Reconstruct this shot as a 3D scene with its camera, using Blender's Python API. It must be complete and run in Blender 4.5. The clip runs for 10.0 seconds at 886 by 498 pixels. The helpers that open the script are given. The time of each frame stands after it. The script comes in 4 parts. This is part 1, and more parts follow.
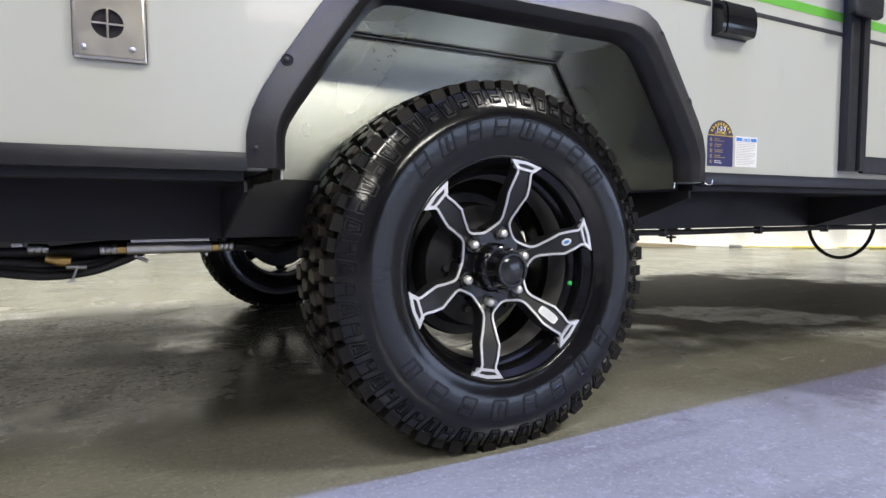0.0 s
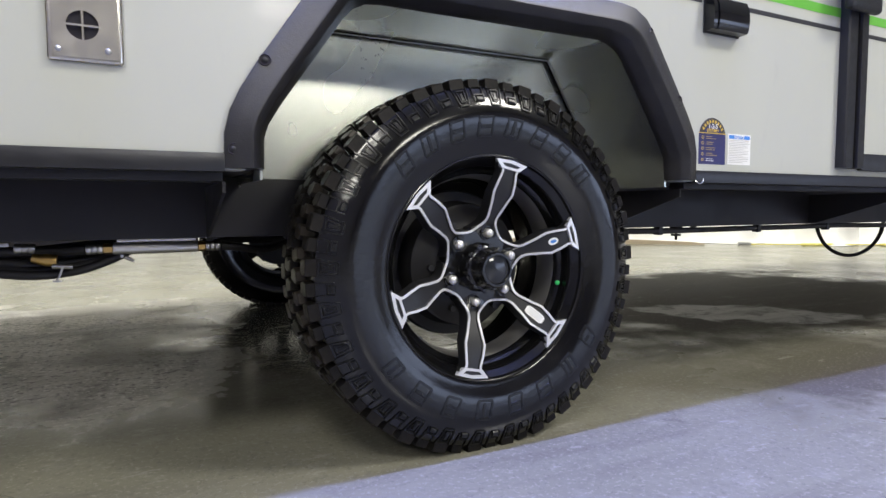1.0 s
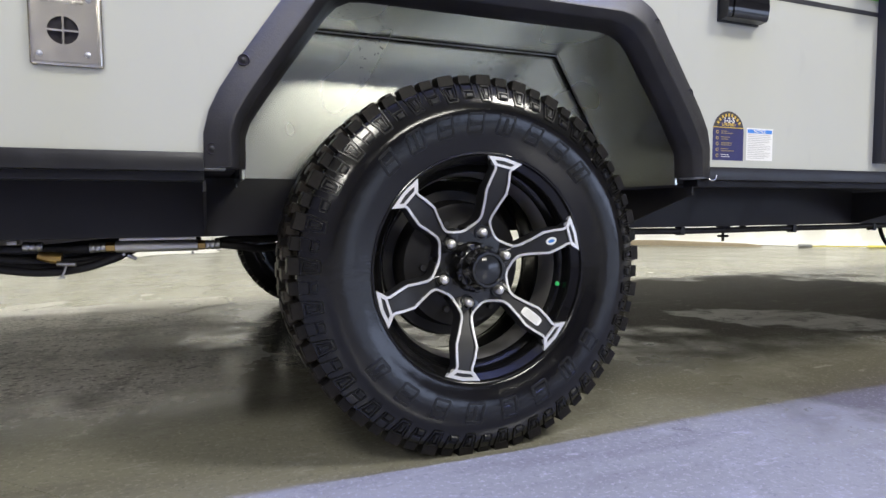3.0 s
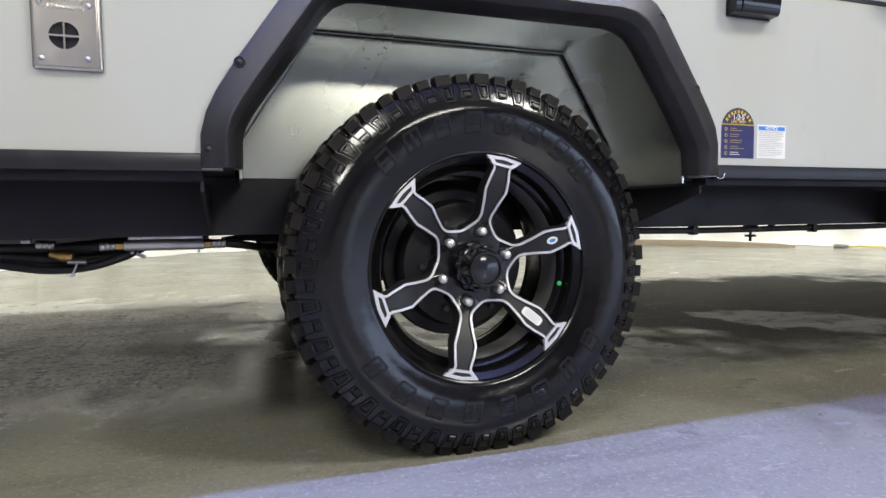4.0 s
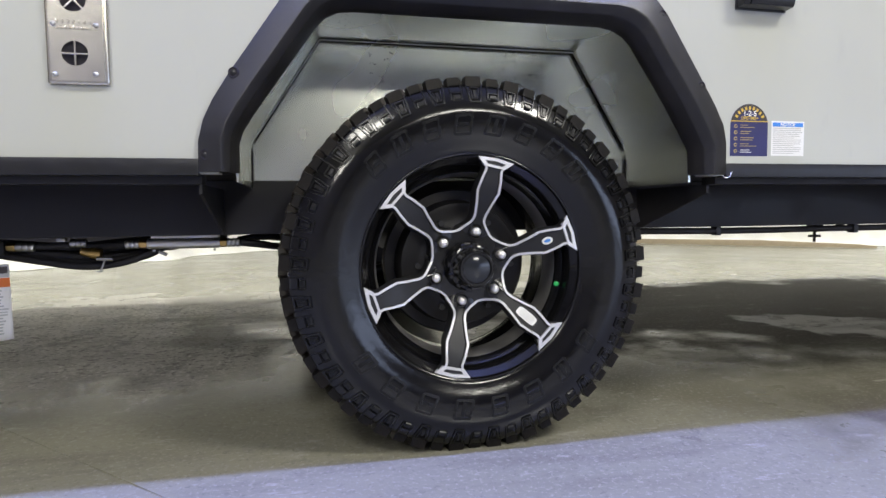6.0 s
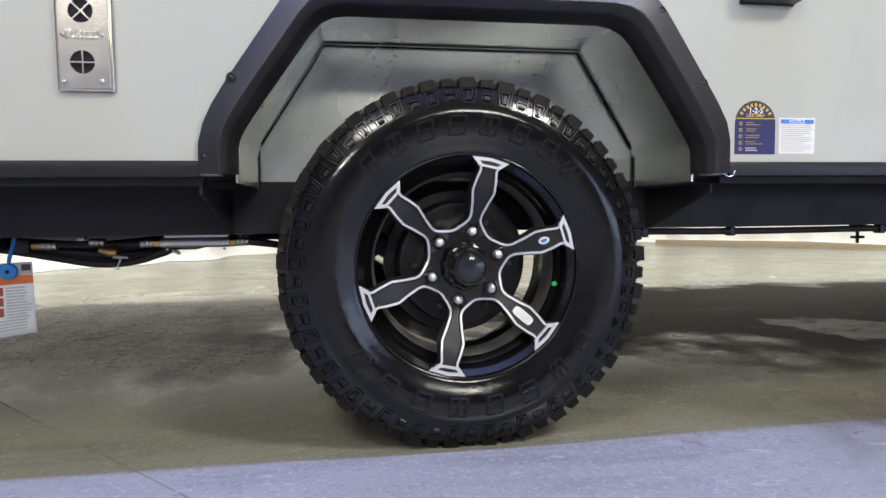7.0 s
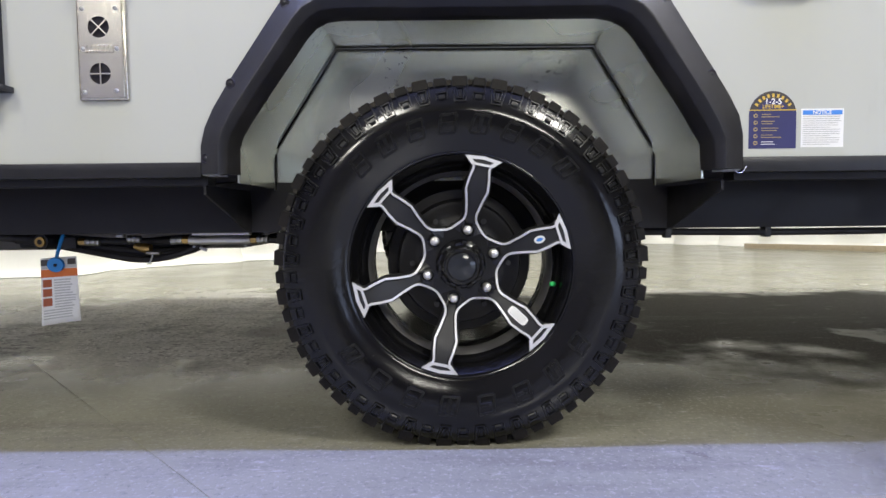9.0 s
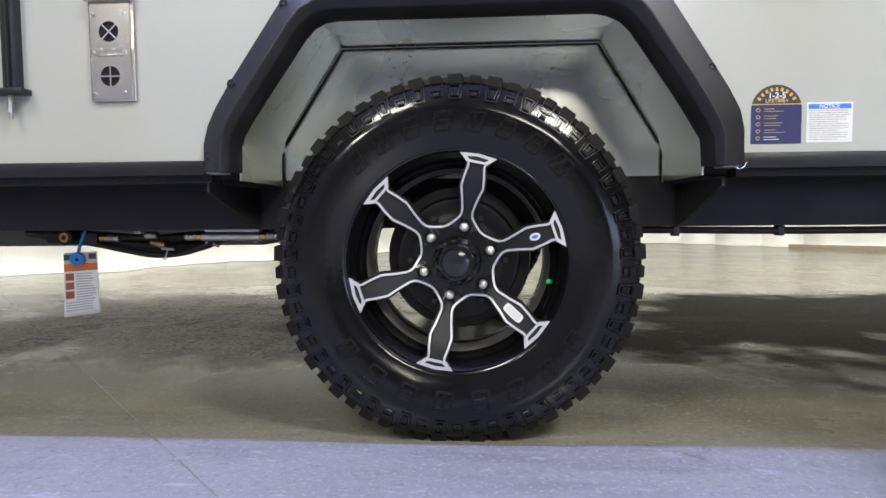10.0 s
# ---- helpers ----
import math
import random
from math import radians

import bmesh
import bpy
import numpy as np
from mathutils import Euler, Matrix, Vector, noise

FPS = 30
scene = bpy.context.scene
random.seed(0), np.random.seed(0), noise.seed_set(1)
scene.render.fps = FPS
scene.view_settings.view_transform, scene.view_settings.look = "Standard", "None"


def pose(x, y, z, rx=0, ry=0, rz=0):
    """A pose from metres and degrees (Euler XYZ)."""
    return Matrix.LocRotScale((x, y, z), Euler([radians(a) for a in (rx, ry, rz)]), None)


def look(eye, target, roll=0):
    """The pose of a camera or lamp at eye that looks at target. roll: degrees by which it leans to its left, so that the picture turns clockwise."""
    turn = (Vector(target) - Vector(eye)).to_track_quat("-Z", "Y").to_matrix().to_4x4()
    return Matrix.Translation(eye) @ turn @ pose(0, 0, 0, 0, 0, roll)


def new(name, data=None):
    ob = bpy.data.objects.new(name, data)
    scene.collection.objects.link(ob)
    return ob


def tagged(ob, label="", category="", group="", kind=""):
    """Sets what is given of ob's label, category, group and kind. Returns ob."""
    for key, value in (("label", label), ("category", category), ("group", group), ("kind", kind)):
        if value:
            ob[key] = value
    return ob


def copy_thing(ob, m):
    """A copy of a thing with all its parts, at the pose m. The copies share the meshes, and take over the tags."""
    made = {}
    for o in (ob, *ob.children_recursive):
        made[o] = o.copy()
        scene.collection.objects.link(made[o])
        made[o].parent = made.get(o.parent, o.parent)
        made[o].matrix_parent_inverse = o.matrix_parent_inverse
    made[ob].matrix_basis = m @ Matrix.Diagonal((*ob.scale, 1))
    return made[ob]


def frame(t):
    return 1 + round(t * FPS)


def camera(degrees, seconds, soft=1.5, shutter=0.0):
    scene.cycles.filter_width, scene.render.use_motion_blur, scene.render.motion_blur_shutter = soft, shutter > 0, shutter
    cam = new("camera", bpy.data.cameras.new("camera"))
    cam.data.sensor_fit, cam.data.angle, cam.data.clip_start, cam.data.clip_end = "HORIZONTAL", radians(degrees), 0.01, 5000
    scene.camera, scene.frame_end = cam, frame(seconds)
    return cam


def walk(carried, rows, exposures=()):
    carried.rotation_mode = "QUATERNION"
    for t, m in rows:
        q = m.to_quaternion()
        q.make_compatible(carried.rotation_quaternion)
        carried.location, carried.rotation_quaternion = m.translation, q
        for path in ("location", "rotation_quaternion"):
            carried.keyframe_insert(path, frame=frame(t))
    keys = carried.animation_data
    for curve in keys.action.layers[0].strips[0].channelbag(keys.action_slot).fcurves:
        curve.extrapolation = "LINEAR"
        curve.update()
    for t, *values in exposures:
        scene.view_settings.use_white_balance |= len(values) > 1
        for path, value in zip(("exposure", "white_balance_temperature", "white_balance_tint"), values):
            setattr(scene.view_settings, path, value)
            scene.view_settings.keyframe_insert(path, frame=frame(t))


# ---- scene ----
cam = camera(73.0, 10.0)
PATH = [
    (0, (-0.654, -1.015, 0.47), (0.278, 0.75, 0.345), -0.1),
    (0.5, (-0.632, -1.028, 0.47), (0.29, 0.742, 0.344), -0.2),
    (1, (-0.608, -1.035, 0.474), (0.293, 0.745, 0.34), -0.2),
    (1.5, (-0.582, -1.042, 0.473), (0.287, 0.754, 0.34), -0.3),
    (2, (-0.555, -1.049, 0.472), (0.277, 0.765, 0.341), -0.3),
    (2.5, (-0.522, -1.058, 0.47), (0.264, 0.777, 0.341), -0.3),
    (4, (-0.438, -1.089, 0.468), (0.21, 0.799, 0.338), -0.4),
    (4.5, (-0.409, -1.1, 0.468), (0.192, 0.803, 0.338), -0.4),
    (5, (-0.378, -1.115, 0.469), (0.172, 0.803, 0.337), -0.5),
    (5.5, (-0.345, -1.134, 0.47), (0.149, 0.799, 0.338), -0.5),
    (7, (-0.222, -1.181, 0.467), (0.075, 0.793, 0.34), -0.6),
    (7.5, (-0.177, -1.19, 0.464), (0.049, 0.793, 0.341), -0.6),
    (8, (-0.129, -1.197, 0.462), (0.021, 0.793, 0.341), -0.6),
    (8.5, (-0.086, -1.2, 0.461), (-0.005, 0.795, 0.34), -0.6),
    (9, (-0.04, -1.202, 0.457), (-0.032, 0.794, 0.342), -0.6),
    (9.5, (0.003, -1.206, 0.454), (-0.052, 0.79, 0.339), -0.6),
    (10, (0.048, -1.208, 0.451), (-0.078, 0.784, 0.336), -0.5),
]
walk(cam, [(t, look(eye, target, roll)) for t, eye, target, roll in PATH])


# ---- world, lamps ----
world = bpy.data.worlds.new("hall_air")
scene.world = world
world.use_nodes = True
world.node_tree.nodes["Background"].inputs[0].default_value = (0.85, 0.92, 1.0, 1)
world.node_tree.nodes["Background"].inputs[1].default_value = 0.02


def lamp(name, x, y, z, sx, sy, watts, colour, target=None):
    d = bpy.data.lights.new(name, "AREA")
    d.shape, d.size, d.size_y, d.energy, d.color = "RECTANGLE", sx, sy, watts, colour
    ob = new(name, d)
    ob.matrix_world = look((x, y, z), target or (x, y + 0.0001, 0))
    return ob


WARM, BLUE, BACK = (1.0, 0.972, 0.885), (0.28, 0.345, 1.0), (1.0, 0.985, 0.91)
lamp("strip_light_blue", 0.0, -0.25, 4.9, 6.0, 0.16, 1120, BLUE, (0.0, -6.0, 0.0))
lamp("high_bay_front", -2.4, -3.6, 5.0, 1.6, 1.2, 205, WARM)
lamp("high_bay_front_side", 3.4, -3.0, 5.0, 1.6, 1.2, 405, WARM)
lamp("high_bay_far", -4.0, -7.2, 4.4, 1.0, 0.6, 90, WARM, (0, 0, 0.4))
lamp("high_bay_far_side", 2.8, -11.2, 4.9, 2.6, 1.3, 340, WARM, (0, 0, 0.4))
lamp("high_bay_back", -1.8, 2.25, 4.9, 2.4, 0.8, 300, BACK)
lamp("high_bay_back_side", 4.0, 2.4, 4.9, 2.4, 0.8, 340, BACK)
# unseen low cool light, added for the sheen on the tyre
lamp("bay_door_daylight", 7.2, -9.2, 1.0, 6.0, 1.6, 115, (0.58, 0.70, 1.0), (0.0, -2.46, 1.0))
scene.view_settings.exposure = 0.0


# ---- materials ----
class Mat:
    """A node material with a Principled shader; coordinates are the object's own metres, or the world's."""

    def __init__(self, name, colour, rough=0.5, metal=0.0, world_coords=False):
        self.m = bpy.data.materials.new(name)
        self.m.use_nodes = True
        self.t = self.m.node_tree
        self.b = self.t.nodes["Principled BSDF"]
        self.b.inputs["Base Color"].default_value = (*colour, 1)
        self.b.inputs["Roughness"].default_value = rough
        self.b.inputs["Metallic"].default_value = metal
        self.colour, self.rough = colour, rough
        self.col_out = self.rough_out = None
        self.height = None
        if world_coords:
            self.co = self.t.nodes.new("ShaderNodeNewGeometry").outputs["Position"]
        else:
            self.co = self.t.nodes.new("ShaderNodeTexCoord").outputs["Object"]

    def node(self, kind, **kw):
        n = self.t.nodes.new(kind)
        for k, v in kw.items():
            if k in n.inputs:
                if hasattr(v, "links"):
                    self.t.links.new(v, n.inputs[k])
                else:
                    n.inputs[k].default_value = v
        return n

    def link(self, a, b):
        self.t.links.new(a, b)

    def noise(self, scale, detail=4.0, rough=0.55, stretch=None, distort=0.0):
        co = self.co
        if stretch:
            mp = self.t.nodes.new("ShaderNodeMapping")
            mp.inputs["Scale"].default_value = stretch
            self.link(co, mp.inputs["Vector"])
            co = mp.outputs[0]
        n = self.node("ShaderNodeTexNoise", Scale=scale, Detail=detail, Roughness=rough, Distortion=distort)
        self.link(co, n.inputs["Vector"])
        return n.outputs["Fac"]

    def span(self, value, a, b, lo=0.0, hi=1.0):
        n = self.t.nodes.new("ShaderNodeMapRange")
        n.interpolation_type = "SMOOTHSTEP"
        self.link(value, n.inputs["Value"])
        for k, v in (("From Min", a), ("From Max", b), ("To Min", lo), ("To Max", hi)):
            n.inputs[k].default_value = v
        return n.outputs[0]

    def calc(self, op, a, b):
        n = self.t.nodes.new("ShaderNodeMath")
        n.operation = op
        for i, v in enumerate((a, b)):
            if hasattr(v, "links"):
                self.link(v, n.inputs[i])
            else:
                n.inputs[i].default_value = v
        return n.outputs[0]

    def tint(self, fac, colour):
        """Mixes a colour over what is there."""
        n = self.t.nodes.new("ShaderNodeMix")
        n.data_type = "RGBA"
        self.link(fac, n.inputs["Factor"])
        if self.col_out:
            self.link(self.col_out, n.inputs[6])
        else:
            n.inputs[6].default_value = (*self.colour, 1)
        n.inputs[7].default_value = (*colour, 1)
        self.col_out = n.outputs[2]
        self.link(self.col_out, self.b.inputs["Base Color"])
        return self

    def gloss(self, fac, value):
        n = self.t.nodes.new("ShaderNodeMix")
        n.data_type = "FLOAT"
        self.link(fac, n.inputs["Factor"])
        if self.rough_out:
            self.link(self.rough_out, n.inputs[2])
        else:
            n.inputs[2].default_value = self.rough
        n.inputs[3].default_value = value
        self.rough_out = n.outputs[0]
        self.link(self.rough_out, self.b.inputs["Roughness"])
        return self

    def feed(self, socket, fac, value):
        """Mixes a value over a plain input of the shader."""
        n = self.t.nodes.new("ShaderNodeMix")
        n.data_type = "FLOAT"
        self.link(fac, n.inputs["Factor"])
        if self.b.inputs[socket].is_linked:
            self.link(self.b.inputs[socket].links[0].from_socket, n.inputs[2])
        else:
            n.inputs[2].default_value = self.b.inputs[socket].default_value
        n.inputs[3].default_value = value
        self.link(n.outputs[0], self.b.inputs[socket])
        return self

    def bump(self, height, strength=0.3, dist=0.001):
        n = self.t.nodes.new("ShaderNodeBump")
        n.inputs["Strength"].default_value, n.inputs["Distance"].default_value = strength, dist
        self.link(height, n.inputs["Height"])
        if self.height:
            self.link(self.height, n.inputs["Normal"])
        self.height = n.outputs[0]
        self.link(self.height, self.b.inputs["Normal"])
        return self

    def vary(self, amount=0.3):
        """Lets each object's brightness differ a little."""
        n = self.t.nodes.new("ShaderNodeObjectInfo")
        fac = self.span(n.outputs["Random"], 0, 1, 0, amount)
        return self.tint(fac, tuple(min(1, c * 1.8 + 0.01) for c in self.colour))


def rubber_material():
    m = Mat("dressed_rubber", (0.0024, 0.0023, 0.0024), 0.11)
    m.b.inputs["Specular IOR Level"].default_value = 0.48
    m.tint(m.span(m.noise(9, 5), 0.45, 0.75, 0, 0.5), (0.0042, 0.0040, 0.0038))
    m.gloss(m.span(m.noise(7, 5, 0.65), 0.42, 0.68), 0.15)
    m.gloss(m.span(m.noise(60, 4, 0.6), 0.55, 0.75, 0, 0.6), 0.26)
    m.tint(m.span(m.noise(240, 3, 0.6), 0.68, 0.74, 0, 0.35), (0.06, 0.055, 0.05))
    m.bump(m.noise(6, 3), 0.15, 0.003)
    m.bump(m.noise(34, 4, 0.6), 0.22, 0.002)
    m.bump(m.noise(380, 2), 0.12, 0.0006)
    return m.m


def mark_rubber():
    """Matt rubber of the raised marks."""
    m = Mat("matt_rubber", (0.0026, 0.0026, 0.0027), 0.32)
    m.b.inputs["Specular IOR Level"].default_value = 0.36
    m.gloss(m.span(m.noise(60, 4, 0.6), 0.45, 0.7), 0.24)
    m.bump(m.noise(300, 2), 0.2, 0.0006)
    return m.m


def tread_material():
    m = Mat("tread_rubber", (0.0060, 0.0056, 0.0054), 0.42)
    m.b.inputs["Specular IOR Level"].default_value = 0.14
    m.vary(0.12)
    m.tint(m.span(m.noise(24, 6, 0.65), 0.40, 0.64, 0, 0.75), (0.026, 0.021, 0.017))
    m.tint(m.span(m.noise(90, 4, 0.7), 0.56, 0.74, 0, 0.45), (0.045, 0.037, 0.029))
    m.bump(m.noise(200, 3), 0.4, 0.0012)
    return m.m


def gloss_black():
    m = Mat("gloss_black_paint", (0.004, 0.004, 0.0045), 0.16)
    m.gloss(m.span(m.noise(35, 4), 0.4, 0.75), 0.24)
    m.b.inputs["Specular IOR Level"].default_value = 0.5
    m.b.inputs["Coat Weight"].default_value = 0.12
    m.b.inputs["Coat Roughness"].default_value = 0.06
    return m.m


def satin_black():
    m = Mat("satin_black_paint", (0.009, 0.009, 0.010), 0.38)
    m.gloss(m.span(m.noise(40, 4), 0.4, 0.7), 0.5)
    m.bump(m.noise(500, 2), 0.08, 0.0004)
    return m.m


def machined():
    m = Mat("machined_aluminium", (0.66, 0.66, 0.68), 0.34, 0.45)
    m.gloss(m.span(m.noise(60, 3, stretch=(1, 8, 1)), 0.3, 0.7), 0.42)
    return m.m


def chrome():
    return Mat("chrome", (0.75, 0.74, 0.72), 0.14, 1.0).m


def galvanised():
    m = Mat("galvanised_sheet", (0.71, 0.735, 0.65), 0.23, 0.88, world_coords=True)
    m.tint(m.span(m.noise(2.2, 2, 0.5), 0.38, 0.66, 0, 0.30), (0.66, 0.68, 0.61))
    spots = m.calc("MULTIPLY", m.span(m.noise(85, 3, 0.6), 0.61, 0.66), m.span(m.noise(4, 3), 0.50, 0.62))
    m.tint(m.calc("MULTIPLY", spots, 0.75), (0.10, 0.10, 0.09))
    m.gloss(m.span(m.noise(2.5, 2), 0.35, 0.7), 0.30)
    m.bump(m.noise(1.9, 1.5), 0.8, 0.007)
    # fine spangle
    m.bump(m.noise(160, 2), 0.06, 0.001)
    return m.m


def siding():
    m = Mat("pale_grey_fibreglass", (0.455, 0.462, 0.405), 0.34, world_coords=True)
    m.tint(m.span(m.noise(1.6, 4, stretch=(2.2, 1, 0.7)), 0.35, 0.7, 0, 0.5), (0.42, 0.428, 0.385))
    m.tint(m.span(m.noise(30, 5, stretch=(1, 1, 0.25)), 0.62, 0.8, 0, 0.3), (0.38, 0.375, 0.35))
    m.bump(m.noise(3.0, 2), 0.2, 0.004)
    m.b.inputs["Coat Weight"].default_value = 0.10
    return m.m


def flare_plastic():
    m = Mat("textured_black_plastic", (0.0105, 0.0100, 0.0098), 0.44, world_coords=True)
    m.tint(m.span(m.noise(14, 6, 0.65), 0.42, 0.70, 0, 0.7), (0.022, 0.0205, 0.0195))
    m.gloss(m.span(m.noise(9, 5, 0.65), 0.42, 0.68), 0.40)
    m.bump(m.noise(130, 4, 0.6), 0.25, 0.0012)
    m.bump(m.noise(650, 2), 0.35, 0.0008)
    return m.m


def frame_paint():
    m = Mat("black_frame_paint", (0.020, 0.0195, 0.0205), 0.46, world_coords=True)
    m.b.inputs["Specular IOR Level"].default_value = 0.30
    m.tint(m.span(m.noise(7, 5), 0.42, 0.7, 0, 0.5), (0.028, 0.026, 0.027))
    m.gloss(m.span(m.noise(11, 4), 0.4, 0.7), 0.55)
    m.bump(m.noise(90, 4), 0.15, 0.001)
    return m.m


def blob(m, x, y, rx, ry, turn=0.0, soft=0.35, ragged=0.5, scale=2.0):
    """A patch's mask: an ellipse on the floor with a ragged rim."""
    mp = m.t.nodes.new("ShaderNodeMapping")
    mp.vector_type = "TEXTURE"
    mp.inputs["Location"].default_value = (x, y, 0)
    mp.inputs["Rotation"].default_value = (0, 0, radians(turn))
    mp.inputs["Scale"].default_value = (rx, ry, 1)
    m.link(m.co, mp.inputs["Vector"])
    ln = m.t.nodes.new("ShaderNodeVectorMath")
    ln.operation = "LENGTH"
    m.link(mp.outputs[0], ln.inputs[0])
    rim = m.calc("MULTIPLY", m.calc("SUBTRACT", m.noise(scale, 7, 0.62), 0.5), 2.2 * ragged)
    return m.span(m.calc("ADD", ln.outputs["Value"], rim), 1.0 - soft, 1.0 + soft * 0.4, 1.0, 0.0)


def concrete():
    m = Mat("sealed_concrete", (0.225, 0.219, 0.172), 0.27, world_coords=True)
    m.b.inputs["Specular IOR Level"].default_value = 0.38
    m.tint(m.span(m.noise(0.9, 6, 0.6), 0.38, 0.68, 0, 0.6), (0.150, 0.147, 0.112))
    m.tint(m.span(m.noise(7, 7, 0.62), 0.52, 0.74, 0, 0.45), (0.30, 0.295, 0.26))
    m.tint(m.span(m.noise(34, 6, 0.7), 0.52, 0.72, 0, 0.45), (0.13, 0.127, 0.105))
    # brown stain with pale dry islands; shade under the trailer painted in too
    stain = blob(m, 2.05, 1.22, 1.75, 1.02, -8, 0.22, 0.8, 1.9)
    # ragged patch at the near edge, for stains and a soft shadow
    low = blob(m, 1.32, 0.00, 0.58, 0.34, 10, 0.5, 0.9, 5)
    stain_and_shade = m.calc("MAXIMUM", stain, m.calc("MULTIPLY", low, 0.85))
    m.tint(m.calc("MULTIPLY", stain_and_shade, 0.94), (0.050, 0.041, 0.033))
    m.tint(m.calc("MULTIPLY", stain_and_shade, m.span(m.noise(5, 7, 0.7), 0.50, 0.66, 0, 0.5)), (0.075, 0.062, 0.048))
    # darker olive patch on the floor right of the wheel
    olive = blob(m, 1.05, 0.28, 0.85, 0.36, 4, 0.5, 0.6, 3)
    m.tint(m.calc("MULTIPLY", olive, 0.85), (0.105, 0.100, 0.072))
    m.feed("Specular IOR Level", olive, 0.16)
    dry = blob(m, 1.80, 0.74, 0.44, 0.22, -42, 0.14, 0.6, 5)
    m.tint(m.calc("MULTIPLY", dry, 0.82), (0.66, 0.65, 0.61))
    m.tint(m.calc("MULTIPLY", dry, m.span(m.noise(9, 7, 0.75), 0.50, 0.60, 0, 0.8)), (0.13, 0.12, 0.10))
    streak = m.calc("MULTIPLY", blob(m, 1.2, 2.25, 0.55, 0.15, -25, 0.3, 0.9, 8), 0.8)
    m.tint(streak, (0.36, 0.35, 0.32))
    # dusty rough patch
    dust = m.calc("MAXIMUM", blob(m, -1.25, 1.55, 1.00, 0.80, 42, 0.6, 0.9, 3), blob(m, -0.80, 0.98, 0.46, 0.50, 10, 0.6, 0.9, 5))
    dust = m.span(dust, 0.0, 0.9)
    m.tint(m.calc("MULTIPLY", dust, 0.85), (0.66, 0.64, 0.60))
    m.tint(m.calc("MULTIPLY", dust, m.span(m.noise(9, 5, 0.6), 0.50, 0.60, 0, 0.50)), (0.20, 0.186, 0.168))
    grit = m.span(m.noise(75, 1.5, 0.5), 0.55, 0.62)
    m.tint(m.calc("MULTIPLY", dust, m.calc("MULTIPLY", grit, 0.9)), (0.85, 0.83, 0.80))
    m.tint(m.calc("MULTIPLY", dust, m.span(m.noise(46, 2, 0.5), 0.56, 0.63, 0, 0.75)), (0.085, 0.076, 0.068))
    m.tint(m.calc("MULTIPLY", dust, m.span(m.noise(5.5, 7, 0.75), 0.54, 0.61, 0, 0.6)), (0.12, 0.108, 0.095))
    pits = m.span(m.noise(11, 5, 0.6, stretch=(0.6, 1.4, 1)), 0.655, 0.68)
    m.tint(m.calc("MULTIPLY", dust, m.calc("MULTIPLY", pits, 0.85)), (0.045, 0.040, 0.036))
    brown = blob(m, -0.62, 1.25, 0.24, 0.30, 0, 0.5, 0.9, 5)
    m.tint(m.calc("MULTIPLY", brown, 0.7), (0.085, 0.074, 0.060))
    # smooth strip between the wheels, darkened for shade and the far wheel's reflection
    shade_strip = blob(m, -0.02, 1.15, 0.46, 1.10, 6, 0.45, 0.5, 6)
    m.tint(m.calc("MULTIPLY", shade_strip, 0.75), (0.095, 0.088, 0.072))
    smear = blob(m, -0.45, 2.25, 0.75, 0.22, 8, 0.5, 0.9, 4)
    m.tint(m.calc("MULTIPLY", smear, 0.4), (0.13, 0.122, 0.105))
    m.tint(m.span(m.noise(3.1, 8, 0.7), 0.655, 0.70, 0, 0.55), (0.09, 0.085, 0.075))
    m.tint(m.span(m.noise(1.6, 7, 0.65, stretch=(0.45, 2.6, 1)), 0.50, 0.66, 0, 0.5), (0.115, 0.108, 0.090))
    spot = m.span(m.noise(15, 4, 0.6), 0.72, 0.76, 0, 0.7)
    m.tint(spot, (0.40, 0.38, 0.30))
    m.tint(m.span(m.noise(95, 5, 0.75), 0.54, 0.62, 0, 0.30), (0.40, 0.39, 0.345))
    m.tint(m.span(m.noise(62, 6, 0.8), 0.56, 0.62, 0, 0.38), (0.085, 0.080, 0.066))
    m.tint(m.span(m.noise(14, 7, 0.7, stretch=(0.5, 1.6, 1)), 0.60, 0.66, 0, 0.45), (0.34, 0.33, 0.295))
    # dirt along the joint
    dirt = m.calc("MULTIPLY", blob(m, -1.52, 0.86, 0.34, 0.16, -45, 0.6, 0.9, 9), m.span(m.noise(26, 6, 0.75), 0.48, 0.58))
    m.tint(m.calc("MULTIPLY", dirt, 0.8), (0.055, 0.050, 0.044))
    m.gloss(m.span(m.noise(2.3, 5), 0.4, 0.7), 0.20)
    sealed = m.calc("MAXIMUM", shade_strip, blob(m, -0.85, 0.22, 1.00, 0.36, 4, 0.6, 0.6, 4))
    m.gloss(sealed, 0.17)
    m.feed("Specular IOR Level", sealed, 0.55)
    m.gloss(m.calc("MULTIPLY", dust, 0.95), 0.55)
    m.gloss(m.calc("MULTIPLY", stain_and_shade, 0.95), 0.58)
    m.gloss(m.calc("MULTIPLY", dry, 0.8), 0.55)
    m.feed("Specular IOR Level", dust, 0.16)
    m.feed("Specular IOR Level", stain_and_shade, 0.06)
    m.feed("Specular IOR Level", dry, 0.35)
    m.bump(m.noise(1.5, 3), 0.12, 0.006)
    m.bump(m.noise(140, 5, 0.7), 0.10, 0.001)
    m.bump(m.calc("MULTIPLY", dust, m.noise(70, 6, 0.75)), 0.35, 0.004)
    return m


